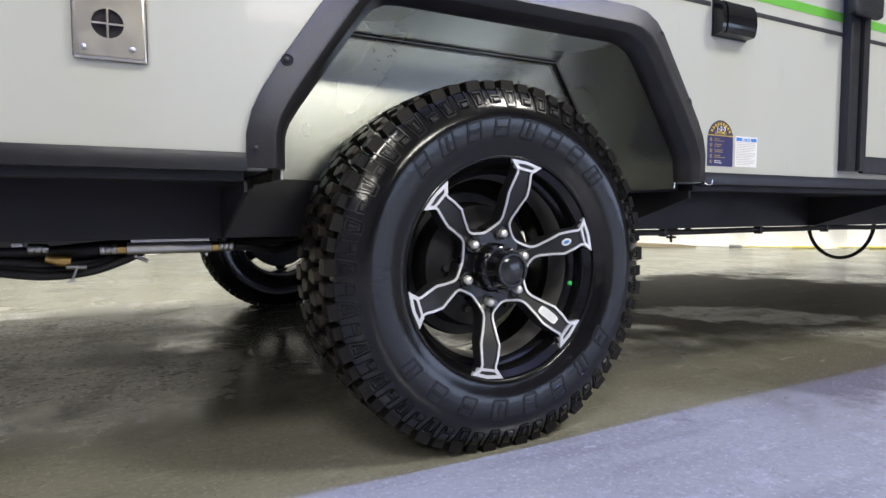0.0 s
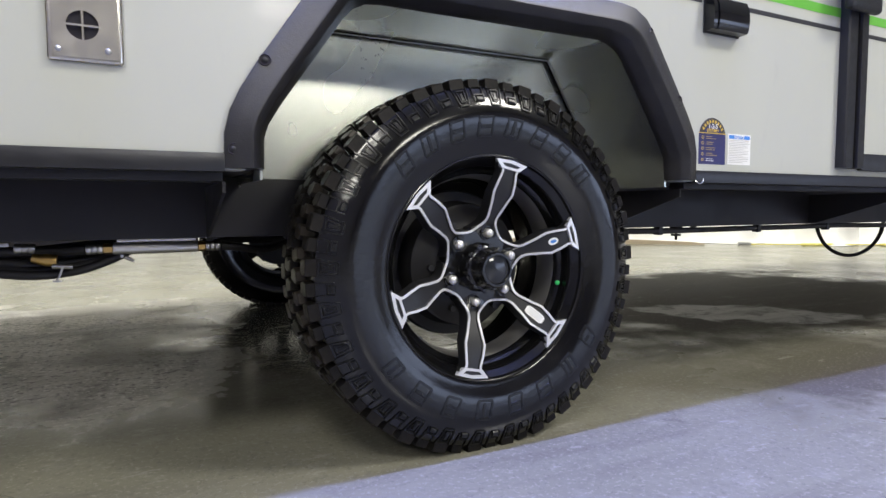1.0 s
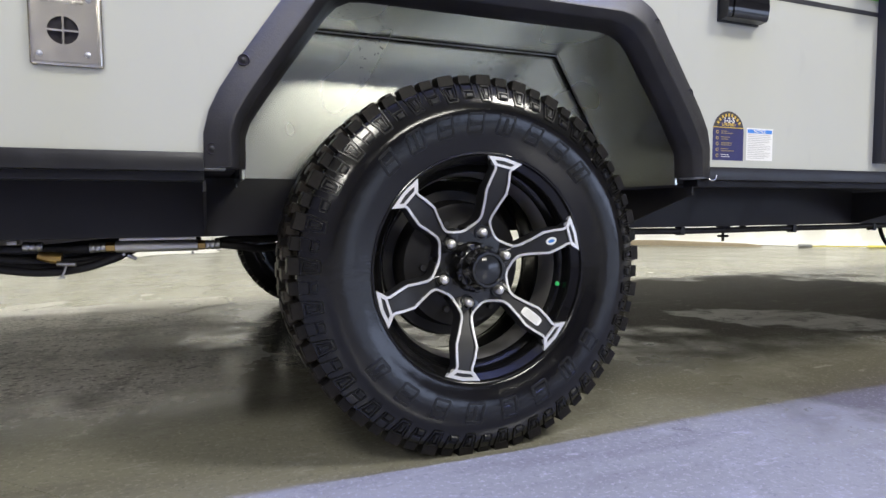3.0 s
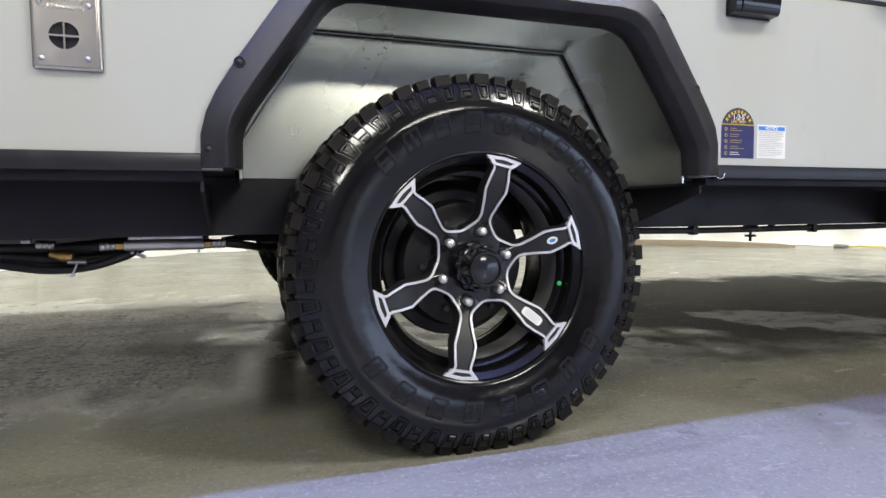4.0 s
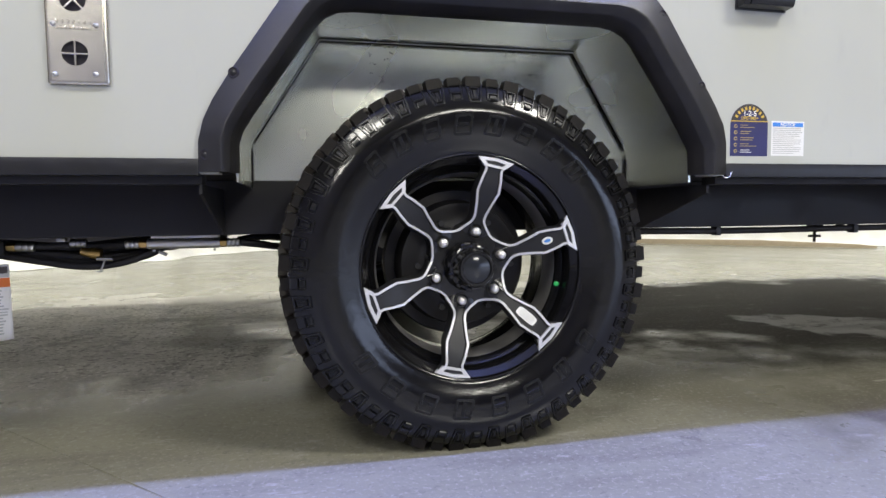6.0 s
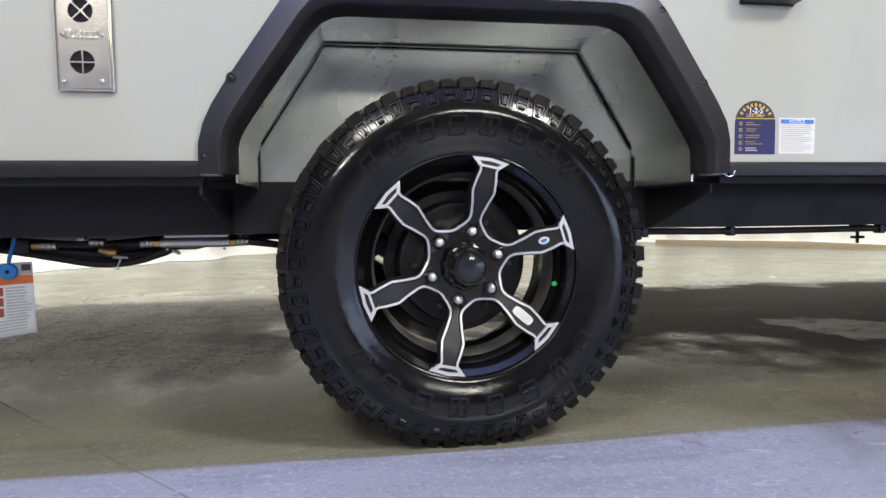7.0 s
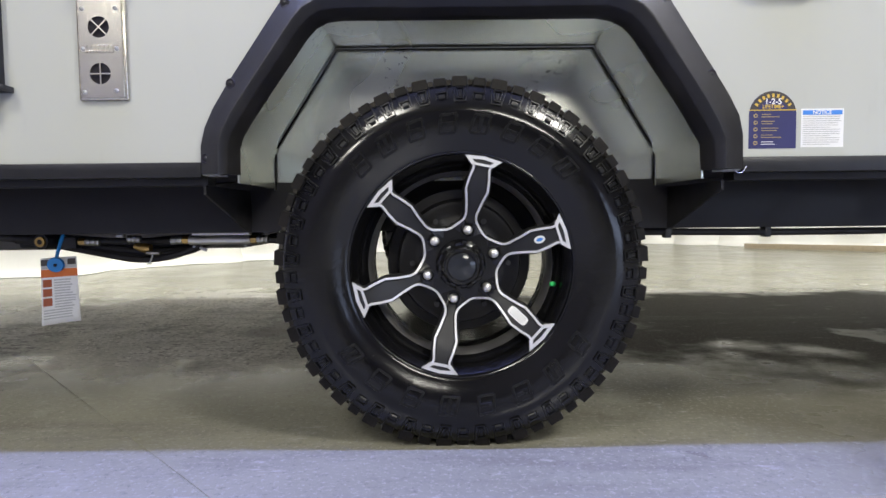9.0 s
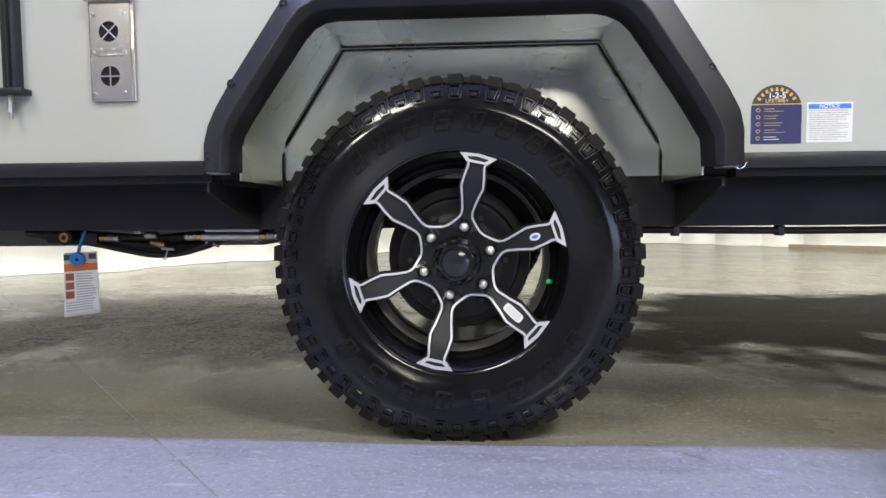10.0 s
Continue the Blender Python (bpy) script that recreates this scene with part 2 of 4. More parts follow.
def plaster():
    m = Mat("pale_wall_paint", (0.40, 0.395, 0.37), 0.6, world_coords=True)
    m.tint(m.span(m.noise(0.7, 4), 0.4, 0.7, 0, 0.5), (0.34, 0.335, 0.32))
    m.bump(m.noise(60, 3), 0.1, 0.002)
    return m.m


def sheet_plastic():
    m = Mat("white_plastic_sheet", (0.80, 0.79, 0.75), 0.38, world_coords=True)
    m.tint(m.span(m.noise(1.4, 4), 0.4, 0.7, 0, 0.4), (0.70, 0.69, 0.64))
    m.bump(m.noise(9, 4, stretch=(1, 1, 0.3)), 0.25, 0.01)
    return m.m


def plain(name, colour, rough=0.5, metal=0.0, wear=0.25):
    """Paint, plastic, print or metal with slight mottling."""
    m = Mat(name, colour, rough, metal)
    m.tint(m.span(m.noise(45, 4), 0.42, 0.72, 0, wear), tuple(c * 0.7 for c in colour))
    m.gloss(m.span(m.noise(28, 3), 0.4, 0.7), min(1.0, rough * 1.35))
    return m.m


def stainless():
    m = Mat("stainless_plate", (0.62, 0.595, 0.53), 0.22, 0.95, world_coords=True)
    m.gloss(m.span(m.noise(40, 4), 0.4, 0.7), 0.27)
    m.bump(m.noise(9, 2), 0.06, 0.004)
    m.bump(m.noise(160, 3), 0.06, 0.001)
    return m.m


RUBBER, TREAD, GLOSS, SATIN = rubber_material(), tread_material(), gloss_black(), satin_black()
MARK = mark_rubber()
SILVER, CHROME, GALV, SIDING = machined(), chrome(), galvanised(), siding()
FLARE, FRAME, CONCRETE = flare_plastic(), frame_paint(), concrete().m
LENS = plain("smoky_lens", (0.016, 0.018, 0.021), 0.10)
GREEN_CAP = plain("green_plastic", (0.02, 0.45, 0.10), 0.35)
STICKER_WHITE = plain("white_print", (0.78, 0.78, 0.76), 0.45, wear=0.08)
PRINT_GREY = plain("grey_print", (0.42, 0.42, 0.40), 0.5)
PRINT_BLUE = plain("blue_print", (0.05, 0.22, 0.62), 0.45)
PRINT_NAVY = plain("navy_print", (0.020, 0.020, 0.10), 0.40, wear=0.1)
PRINT_BROWN = plain("dark_brown_print", (0.045, 0.038, 0.035), 0.42)
PRINT_GOLD = plain("gold_print", (0.62, 0.42, 0.06), 0.42)
DIM_GOLD = plain("dull_gold_print", (0.40, 0.30, 0.12), 0.45)
PRINT_ORANGE = plain("orange_print", (0.66, 0.16, 0.03), 0.5)
PRINT_BRICK = plain("brick_red_print", (0.38, 0.09, 0.03), 0.5)
STEEL = stainless()
SKIRT = plain("black_skirt_metal", (0.040, 0.040, 0.042), 0.30, 0.75)
GLASSY = plain("glossy_black_plastic", (0.006, 0.006, 0.006), 0.07)
ZINC = plain("zinc_plate", (0.48, 0.48, 0.47), 0.32, 1.0)
ALLOY = plain("dull_aluminium", (0.62, 0.61, 0.58), 0.34, 0.9)
NUT = plain("bright_nut_plate", (0.78, 0.77, 0.75), 0.24, 0.75)
BRASS = plain("brass", (0.48, 0.32, 0.11), 0.28, 1.0)
HOSE = plain("black_hose_rubber", (0.010, 0.009, 0.010), 0.55)
GREEN_STRIPE = plain("green_vinyl", (0.13, 0.42, 0.055), 0.3, wear=0.12)
DARK_STRIPE = plain("charcoal_vinyl", (0.028, 0.028, 0.030), 0.35)
BLUE_TIE = plain("blue_nylon", (0.02, 0.20, 0.52), 0.4)
YELLOW = plain("yellow_hose", (0.74, 0.66, 0.16), 0.45)
BELLY = plain("grey_belly_pan", (0.22, 0.21, 0.20), 0.5)
BOARD = plain("brown_board", (0.40, 0.33, 0.23), 0.6, wear=0.5)
BARREL = plain("dark_satin_metal", (0.42, 0.41, 0.40), 0.36, 0.85)
# near-black that stands for the shade inside holes and pockets
HOLE_SHADE = plain("hole_shade", (0.008, 0.006, 0.012), 0.7)


# ---- mesh helpers ----
def part(name, bm, material, parent=None, label="", smooth=True, m=None):
    """Links a bmesh as one mesh object, under a thing or a part."""
    bmesh.ops.recalc_face_normals(bm, faces=bm.faces)
    me = bpy.data.meshes.new(name)
    bm.to_mesh(me)
    bm.free()
    me.materials.append(material)
    if smooth:
        me.shade_smooth()
        me.set_sharp_from_angle(angle=radians(35))
    ob = new(name, me)
    if parent:
        ob.parent = parent
    if m is not None:
        ob.matrix_basis = m
    if label:
        ob["label"] = label
    return ob


def shared(name, mesh, parent, m):
    """One more object on a mesh that another one uses."""
    ob = new(name, mesh)
    ob.parent = parent
    ob.matrix_basis = m
    return ob


def box(bm, x0, x1, y0, y1, z0, z1, bevel=0.0, segments=2):
    vs = [bm.verts.new((x, y, z)) for x in (x0, x1) for y in (y0, y1) for z in (z0, z1)]
    fs = [bm.faces.new([vs[i] for i in q]) for q in ((0, 1, 3, 2), (4, 6, 7, 5), (0, 4, 5, 1), (2, 3, 7, 6), (0, 2, 6, 4), (1, 5, 7, 3))]
    if bevel:
        es = {e for f in fs for e in f.edges}
        bmesh.ops.bevel(bm, geom=list(es), offset=bevel, segments=segments, affect="EDGES", profile=0.6)
    return vs


def prism(bm, outline, y0, y1, bevel=0.0):
    """An outline of (x, z) points, pushed from y0 to y1."""
    a = [bm.verts.new((x, y0, z)) for x, z in outline]
    b = [bm.verts.new((x, y1, z)) for x, z in outline]
    n = len(a)
    fs = [bm.faces.new(a), bm.faces.new(b[::-1])]
    for i in range(n):
        fs.append(bm.faces.new((a[i], b[i], b[(i + 1) % n], a[(i + 1) % n])))
    if bevel:
        es = [e for e in {e for f in fs[:2] for e in f.edges}]
        bmesh.ops.bevel(bm, geom=es, offset=bevel, segments=2, affect="EDGES", profile=0.6)


def lathe(bm, profile, steps=96, closed=False):
    """Turns a profile of (y, r) round the y axis."""
    rings = []
    for y, r in profile:
        rings.append([bm.verts.new((r * math.sin(2 * math.pi * k / steps), y, r * math.cos(2 * math.pi * k / steps))) for k in range(steps)])
    pairs = list(zip(rings, rings[1:])) + ([(rings[-1], rings[0])] if closed else [])
    for a, b in pairs:
        for k in range(steps):
            bm.faces.new((a[k], a[(k + 1) % steps], b[(k + 1) % steps], b[k]))


def disc_cap(bm, y, r, steps=48):
    bm.faces.new([bm.verts.new((r * math.sin(2 * math.pi * k / steps), y, r * math.cos(2 * math.pi * k / steps))) for k in range(steps)])


def tube(bm, points, radius, sides=10, cap=True):
    """A round bar along points."""
    pts = [Vector(p) for p in points]
    rings = []
    up = Vector((0.123, 0.31, 0.94))
    for i, p in enumerate(pts):
        d = (pts[min(i + 1, len(pts) - 1)] - pts[max(i - 1, 0)]).normalized()
        u = d.cross(up).normalized()
        v = d.cross(u)
        rr = radius[i] if isinstance(radius, (list, tuple)) else radius
        rings.append([bm.verts.new(p + rr * (math.cos(2 * math.pi * k / sides) * u + math.sin(2 * math.pi * k / sides) * v)) for k in range(sides)])
    for a, b in zip(rings, rings[1:]):
        for k in range(sides):
            bm.faces.new((a[k], a[(k + 1) % sides], b[(k + 1) % sides], b[k]))
    if cap:
        bm.faces.new(rings[0][::-1])
        bm.faces.new(rings[-1])


def arc(points, steps=6):
    """Smooths a polyline by a Catmull-Rom curve."""
    p = [Vector(q) for q in points]
    out = []
    for i in range(len(p) - 1):
        a, b, c, d = p[max(i - 1, 0)], p[i], p[i + 1], p[min(i + 2, len(p) - 1)]
        for k in range(steps):
            t = k / steps
            out.append(0.5 * (2 * b + (c - a) * t + (2 * a - 5 * b + 4 * c - d) * t * t + (3 * b - a - 3 * c + d) * t ** 3))
    return out + [p[-1]]


def empty(name, m, label, category, group=""):
    ob = new(name)
    ob.matrix_basis = m
    return tagged(ob, label, category, group)


# ---- the hall, turned against the trailer ----
HALL = pose(1.6, 9.05, 0, 0, 0, 46.9)          # its far corner; u runs along one wall, v along the other


def hall_wall(name, x0, x1, y0, y1, label, paint):
    bm = bmesh.new()
    box(bm, x0, x1, y0, y1, 0, 5.2)
    tagged(part(name, bm, paint, smooth=False, m=HALL), label, "wall", kind="structure")


HALL_WALL = plaster()
# tone of the two unseen walls, darker to dull the reflections
DARK_WALL = plain("dark_unseen_wall", (0.24, 0.225, 0.20), 0.6)
hall_wall("wall_west", -17, 0.4, 0.4, 0.6, "plain grey hall wall", HALL_WALL)
hall_wall("wall_north", 0.4, 0.6, -17, 0.6, "plain grey hall wall", HALL_WALL)
hall_wall("wall_east", -17, 0.6, -17.2, -17.0, "plain dark grey unseen hall wall, toned for reflections", DARK_WALL)
hall_wall("wall_south", -17.2, -17, -17.2, 0.6, "plain dark grey unseen hall wall, toned for reflections", DARK_WALL)
bm = bmesh.new()
box(bm, -17.2, 0.6, -17.2, 0.6, 5.2, 5.4)
tagged(part("ceiling", bm, HALL_WALL, smooth=False, m=HALL), "plain grey hall ceiling", "ceiling", kind="structure")


def sheeting(name, along_u, length, label):
    """White plastic sheeting hung before a wall, in uneven folds, its foot lying out on the floor."""
    rng = random.Random(5 if along_u else 9)
    bm = bmesh.new()
    n = 260
    waves = [(rng.uniform(0.5, 7), rng.uniform(0, 6.3), rng.uniform(0.2, 1)) for _ in range(9)]
    rows = []
    heights = [0.004, 0.012, 0.03, 0.08, 0.18, 0.4, 0.9, 1.8, 3.2, 5.19]
    for i in range(n + 1):
        d = -length * i / n
        f = sum(a * math.sin(k * d + p) for k, p, a in waves) / 3.2
        g = sum(a * math.sin(k * d * 0.6 + p * 2) for k, p, a in waves[:5]) / 2.2
        row = []
        for z in heights:
            fold = (0.16 + 0.18 * max(0, 1 - z / 1.2)) * f + 0.05 * math.sin(1.3 * z + 2 * g)
            foot = (0.10 + 0.14 * max(0, g)) * math.exp(-z / 0.035)
            off = -0.02 - abs(0.12 + fold) - foot
            row.append(bm.verts.new((d, off, z) if along_u else (off, d, z)))
        rows.append(row)
    for p, q in zip(rows, rows[1:]):
        for j in range(len(heights) - 1):
            bm.faces.new((p[j], p[j + 1], q[j + 1], q[j]))
    ob = part(name, bm, SHEET, m=HALL)
    ob.modifiers.new("thickness", "SOLIDIFY").thickness = 0.002
    tagged(ob, label, "sheeting")


SHEET = sheet_plastic()
sheeting("plastic_sheeting", True, 16, "white plastic sheeting hung in loose folds along the wall")
sheeting("plastic_sheeting", False, 16, "white plastic sheeting hung in loose folds along the wall")

# floor slabs, cut by two sets of joints
floor = empty("floor", pose(0, 0, 0), "worn grey sealed concrete floor with dark stains", "floor")
tagged(floor, kind="structure")
bm = bmesh.new()
box(bm, -40, 40, -30, 40, -0.3, -0.0024)
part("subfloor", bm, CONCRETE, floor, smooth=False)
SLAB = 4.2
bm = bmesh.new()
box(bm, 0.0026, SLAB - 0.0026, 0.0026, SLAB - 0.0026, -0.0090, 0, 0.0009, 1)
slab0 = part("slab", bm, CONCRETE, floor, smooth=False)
cross = Vector((-1.61, 0.955, 0))              # where the joints meet
slab_turn = pose(*cross, 0, 0, 44.6)
slab0.matrix_basis = slab_turn
for i in range(-4, 4):
    for j in range(-4, 4):
        if (i, j) != (0, 0):
            shared("slab", slab0.data, floor, slab_turn @ pose(i * SLAB, j * SLAB, 0))

# ---- the trailer ----
WALL_Y = -0.060
trailer = empty("travel_trailer", pose(0, 0, 0), "light grey travel trailer with black flares and frame", "trailer")
WELL = [(-0.428, 0.522), (-0.428, 0.616), (-0.278, 0.848), (0.322, 0.848), (0.468, 0.610), (0.468, 0.522)]
X0, X1, TOP = -2.6, 4.7, 2.45

# side wall, with the wheel opening cut out of it
bm = bmesh.new()
out = [(X0, 0.535), (-0.458, 0.535), (-0.458, 0.608), (-0.300, 0.868), (0.345, 0.868), (0.498, 0.618), (0.498, 0.535), (X1, 0.535), (X1, TOP), (X0, TOP)]
prism(bm, out, WALL_Y, WALL_Y + 0.045)
part("side_wall", bm, SIDING, trailer, smooth=False)
bm = bmesh.new()
box(bm, X0, X1, 2.15, 2.195, 0.535, TOP)
part("side_wall", bm, SIDING, trailer, smooth=False)
bm = bmesh.new()
box(bm, X0, X0 + 0.04, WALL_Y + 0.046, 2.149, 0.535, TOP)
part("end_wall", bm, SIDING, trailer, smooth=False)
bm = bmesh.new()
box(bm, X1 - 0.04, X1, WALL_Y + 0.046, 2.149, 0.535, TOP)
part("end_wall", bm, SIDING, trailer, smooth=False)
bm = bmesh.new()
box(bm, X0, X1, WALL_Y, 2.195, TOP + 0.001, TOP + 0.05)
part("roof", bm, SIDING, trailer, smooth=False)
bm = bmesh.new()
for a, b in ((X0, -0.440), (0.480, X1)):
    box(bm, a, b, WALL_Y + 0.05, 2.148, 0.538, 0.556)
box(bm, -0.4395, 0.4795, 0.28, 1.84, 0.538, 0.556)
part("underbelly", bm, FRAME, trailer, smooth=False)


# wheel-well liner of galvanised sheet
def liner(parent):
    back = 0.228
    a, b, c, d, e, f = WELL
    bends = (("liner_side", [a, (b[0], b[1] - 0.024), (b[0] + 0.002, b[1] - 0.012), (b[0] + 0.0065, b[1] + 0.004), (b[0] + 0.0145, b[1] + 0.0205), (c[0] - 0.016, c[1] - 0.0248), (c[0] - 0.004, c[1] - 0.0065), c]),
             ("liner_top", [c, d]),
             ("liner_side", [d, (d[0] + 0.004, d[1] - 0.0065), (d[0] + 0.015, d[1] - 0.0245), (e[0] - 0.0145, e[1] + 0.0215), (e[0] - 0.0065, e[1] + 0.005), (e[0] - 0.002, e[1] - 0.012), (e[0], e[1] - 0.024), f]))
    for nm, line in bends:
        bm = bmesh.new()
        rows = []
        for k, (x, z) in enumerate(line):
            p, q = Vector(line[max(k - 1, 0)]), Vector(line[min(k + 1, len(line) - 1)])
            t = (q - p).normalized()
            n = Vector((-t.y, t.x))
            rows.append([bm.verts.new((x + n.x * g, y, z + n.y * g)) for y, g in ((-0.034, 0.0), (back, 0.0), (back, 0.004), (-0.034, 0.004))])
        for p, q in zip(rows, rows[1:]):
            for k in range(4):
                bm.faces.new((p[k], p[(k + 1) % 4], q[(k + 1) % 4], q[k]))
        bm.faces.new(rows[0])
        bm.faces.new(rows[-1])
        part(nm, bm, GALV, parent)
    bm = bmesh.new()
    prism(bm, [(x, z) for x, z in WELL], back + 0.001, back + 0.006)
    part("liner_back", bm, GALV, parent, smooth=False)
    # sealant along the back corner
    bm = bmesh.new()
    pts = []
    for (x0, z0), (x1, z1) in zip(WELL, WELL[1:]):
        for k in range(8):
            t = k / 8
            pts.append((x0 + (x1 - x0) * t, back - 0.004, z0 + (z1 - z0) * t - 0.003))
    pts.append((WELL[-1][0], back - 0.004, WELL[-1][1]))
    tube(bm, pts, 0.0032, 8)
    part("sealant_bead", bm, GLOSS, parent, "black sealant bead")
    # thin bright bar added as the highlight along the bead
    bm = bmesh.new()
    tube(bm, [(0.02 + (x - 0.02) * 1.008 - (0.0 if abs(x) < 0.27 else math.copysign(0.0032, x)), y - 0.0095, z - 0.0008) for x, y, z in pts], 0.0013, 6)
    part("liner_flange", bm, ZINC, parent, "thin bright bar for the highlight on the bead")


liner(trailer)


# fender flare: a moulded strip round the opening
def flare(parent):
    outer = [(-0.490, 0.537), (-0.489, 0.590), (-0.480, 0.626), (-0.464, 0.660), (-0.438, 0.702), (-0.336, 0.851), (-0.316, 0.874), (-0.288, 0.892), (-0.252, 0.899),
             (0.302, 0.900), (0.340, 0.894), (0.371, 0.877), (0.393, 0.852), (0.478, 0.720), (0.506, 0.675), (0.525, 0.638), (0.5325, 0.602), (0.533, 0.537)]
    inner = [(-0.426, 0.537), (-0.425, 0.588), (-0.418, 0.610), (-0.402, 0.636), (-0.380, 0.668), (-0.290, 0.795), (-0.272, 0.814), (-0.250, 0.825), (-0.222, 0.828),
             (0.262, 0.828), (0.288, 0.823), (0.312, 0.812), (0.330, 0.794), (0.406, 0.683), (0.430, 0.645), (0.448, 0.615), (0.464, 0.588), (0.467, 0.537)]

    # same number of steps on both lines
    o, i = [], []
    for a, b, c, d in zip(outer, outer[1:], inner, inner[1:]):
        n = max(2, int((Vector(b) - Vector(a)).length / 0.025))
        for k in range(n):
            o.append(Vector(a).lerp(Vector(b), k / n))
            i.append(Vector(c).lerp(Vector(d), k / n))
    o.append(Vector(outer[-1]))
    i.append(Vector(inner[-1]))
    # across: share of the way from outer to inner, and y
    section = [(0.0, WALL_Y + 0.002), (0.0, -0.064), (0.012, -0.0672), (0.05, -0.0690), (0.30, -0.0768), (0.54, -0.0842), (0.585, -0.0858), (0.615, -0.0862), (0.645, -0.0850), (0.70, -0.0808), (0.80, -0.0735), (0.825, -0.0710), (0.85, -0.0665), (0.93, -0.052), (1.0, -0.040), (1.0, -0.033)]
    bm = bmesh.new()
    rows = []
    for a, b in zip(o, i):
        rows.append([bm.verts.new((a.lerp(b, u).x, y, a.lerp(b, u).y)) for u, y in section])
    for r, s in zip(rows, rows[1:]):
        for k in range(len(section) - 1):
            bm.faces.new((r[k], r[k + 1], s[k + 1], s[k]))
    for r in (rows[0], rows[-1]):
        bm.faces.new(r)
    part("fender_flare", bm, FLARE, parent, "textured black plastic fender flare")
    # screws along the outer rim, on dark discs painted as shaded pockets
    for x, z in ((-0.4770, 0.566), (-0.4275, 0.704), (-0.323, 0.850), (0.380, 0.848), (0.4700, 0.713)):
        bm = bmesh.new()
        lathe(bm, [(0.0004, 0.0), (0.0004, 0.0074), (-0.0004, 0.0080), (-0.0008, 0.0086), (-0.0003, 0.0092), (0.004, 0.0096)], 20)
        sc = part("screw_pocket", bm, HOLE_SHADE, parent, m=pose(x, -0.0738 if x < 0 else -0.0715, z, 0, 0, -14 if x < 0 else 14))
        bm = bmesh.new()
        lathe(bm, [(-0.0012, 0.0), (-0.0010, 0.003), (-0.0002, 0.0042), (0.002, 0.0042)], 14)
        part("screw", bm, SATIN, sc)


flare(trailer)

# skirt rail under the side wall
for a, b in ((X0, -0.489), (0.5315, X1)):
    bm = bmesh.new()
    box(bm, a, b, WALL_Y - 0.008, WALL_Y + 0.02, 0.5315, 0.560, 0.002)
    part("skirt_trim", bm, SKIRT, trailer, "dark satin metal skirt trim")
    bm = bmesh.new()
    box(bm, a, b, WALL_Y + 0.026, WALL_Y + 0.07, 0.518, 0.5345, 0.002)
    part("lower_flange", bm, FRAME, trailer)

# chassis
for y in (0.222, 1.85):
    bm = bmesh.new()
    box(bm, X0, X1, y, y + 0.05, 0.419, 0.537, 0.004)
    part("chassis_rail", bm, FRAME, trailer)


def outrigger(x):
    bm = bmesh.new()
    ys = [(WALL_Y + 0.01, 0.517), (WALL_Y + 0.01, 0.500), (0.2, 0.421), (0.2215, 0.421), (0.2215, 0.517)]
    a = [bm.verts.new((x, y, z)) for y, z in ys]
    b = [bm.verts.new((x + 0.005, y, z)) for y, z in ys]
    bm.faces.new(a)
    bm.faces.new(b[::-1])
    for k in range(5):
        bm.faces.new((a[k], b[k], b[(k + 1) % 5], a[(k + 1) % 5]))
    part("outrigger", bm, FRAME, trailer, smooth=False)


for x in (-1.7, -0.492, 0.50, 1.42, 2.5):
    outrigger(x)
bm = bmesh.new()
tube(bm, [(-0.02, 0.14, 0.357), (-0.02, 2.0, 0.357)], 0.038, 20)
part("axle", bm, FRAME, trailer)


# ---- a wheel ----
R_OUT, R_RIM = 0.364, 0.2195


def tyre(parent):
    half = [(-0.080, 0.204), (-0.090, 0.213), (-0.0965, 0.2185), (-0.0990, 0.2225), (-0.1000, 0.227), (-0.1020, 0.234), (-0.1042, 0.2405), (-0.1064, 0.247), (-0.1085, 0.2545), (-0.1104, 0.264), (-0.1117, 0.274),
            (-0.1127, 0.285), (-0.1132, 0.294), (-0.1123, 0.303), (-0.1095, 0.312), (-0.1055, 0.322), (-0.1005, 0.332), (-0.0960, 0.340), (-0.0930, 0.346), (-0.0900, 0.3485), (-0.078, 0.3500), (-0.04, 0.3530)]
    prof = [(y + 0.05, r) for y, r in half] + [(0.05, 0.3540)] + [(0.05 - y, r) for y, r in half[::-1]]
    bm = bmesh.new()
    lathe(bm, prof, 128)
    ty = part("tyre", bm, RUBBER, parent, "black mud-terrain tyre")
    for v in ty.data.vertices:
        if v.co.z < -0.357:
            v.co.z = -0.357
    return ty


def poly_block(outline, step, r0, r1):
    """A tread block over an outline of (y, share of a step), tapered to its top, with a worn rim."""
    bm = bmesh.new()
    ym = sum(p[0] for p in outline) / len(outline)
    am = sum(p[1] for p in outline) / len(outline)
    rings = []
    for r, tp in ((r0, 1.08), (r1 - 0.0018, 0.97), (r1 - 0.0004, 0.91), (r1, 0.82)):
        row = []
        for y, a in outline:
            aa = (am + (a - am) * tp) * step
            row.append(bm.verts.new((r * math.sin(aa), ym + (y - ym) * tp, r * math.cos(aa))))
        rings.append(row)
    n = len(outline)
    for p, q in zip(rings, rings[1:]):
        for k in range(n):
            bm.faces.new((p[k], p[(k + 1) % n], q[(k + 1) % n], q[k]))
    bm.faces.new(rings[-1])
    return bm


SHOULDER = [(-0.0542, 0.2405), (-0.0564, 0.247), (-0.0585, 0.2545), (-0.0604, 0.264), (-0.0617, 0.274), (-0.0627, 0.285), (-0.0632, 0.294), (-0.0623, 0.303), (-0.0595, 0.312), (-0.0555, 0.322), (-0.0505, 0.332), (-0.0460, 0.340), (-0.0430, 0.346), (-0.0400, 0.3485)]


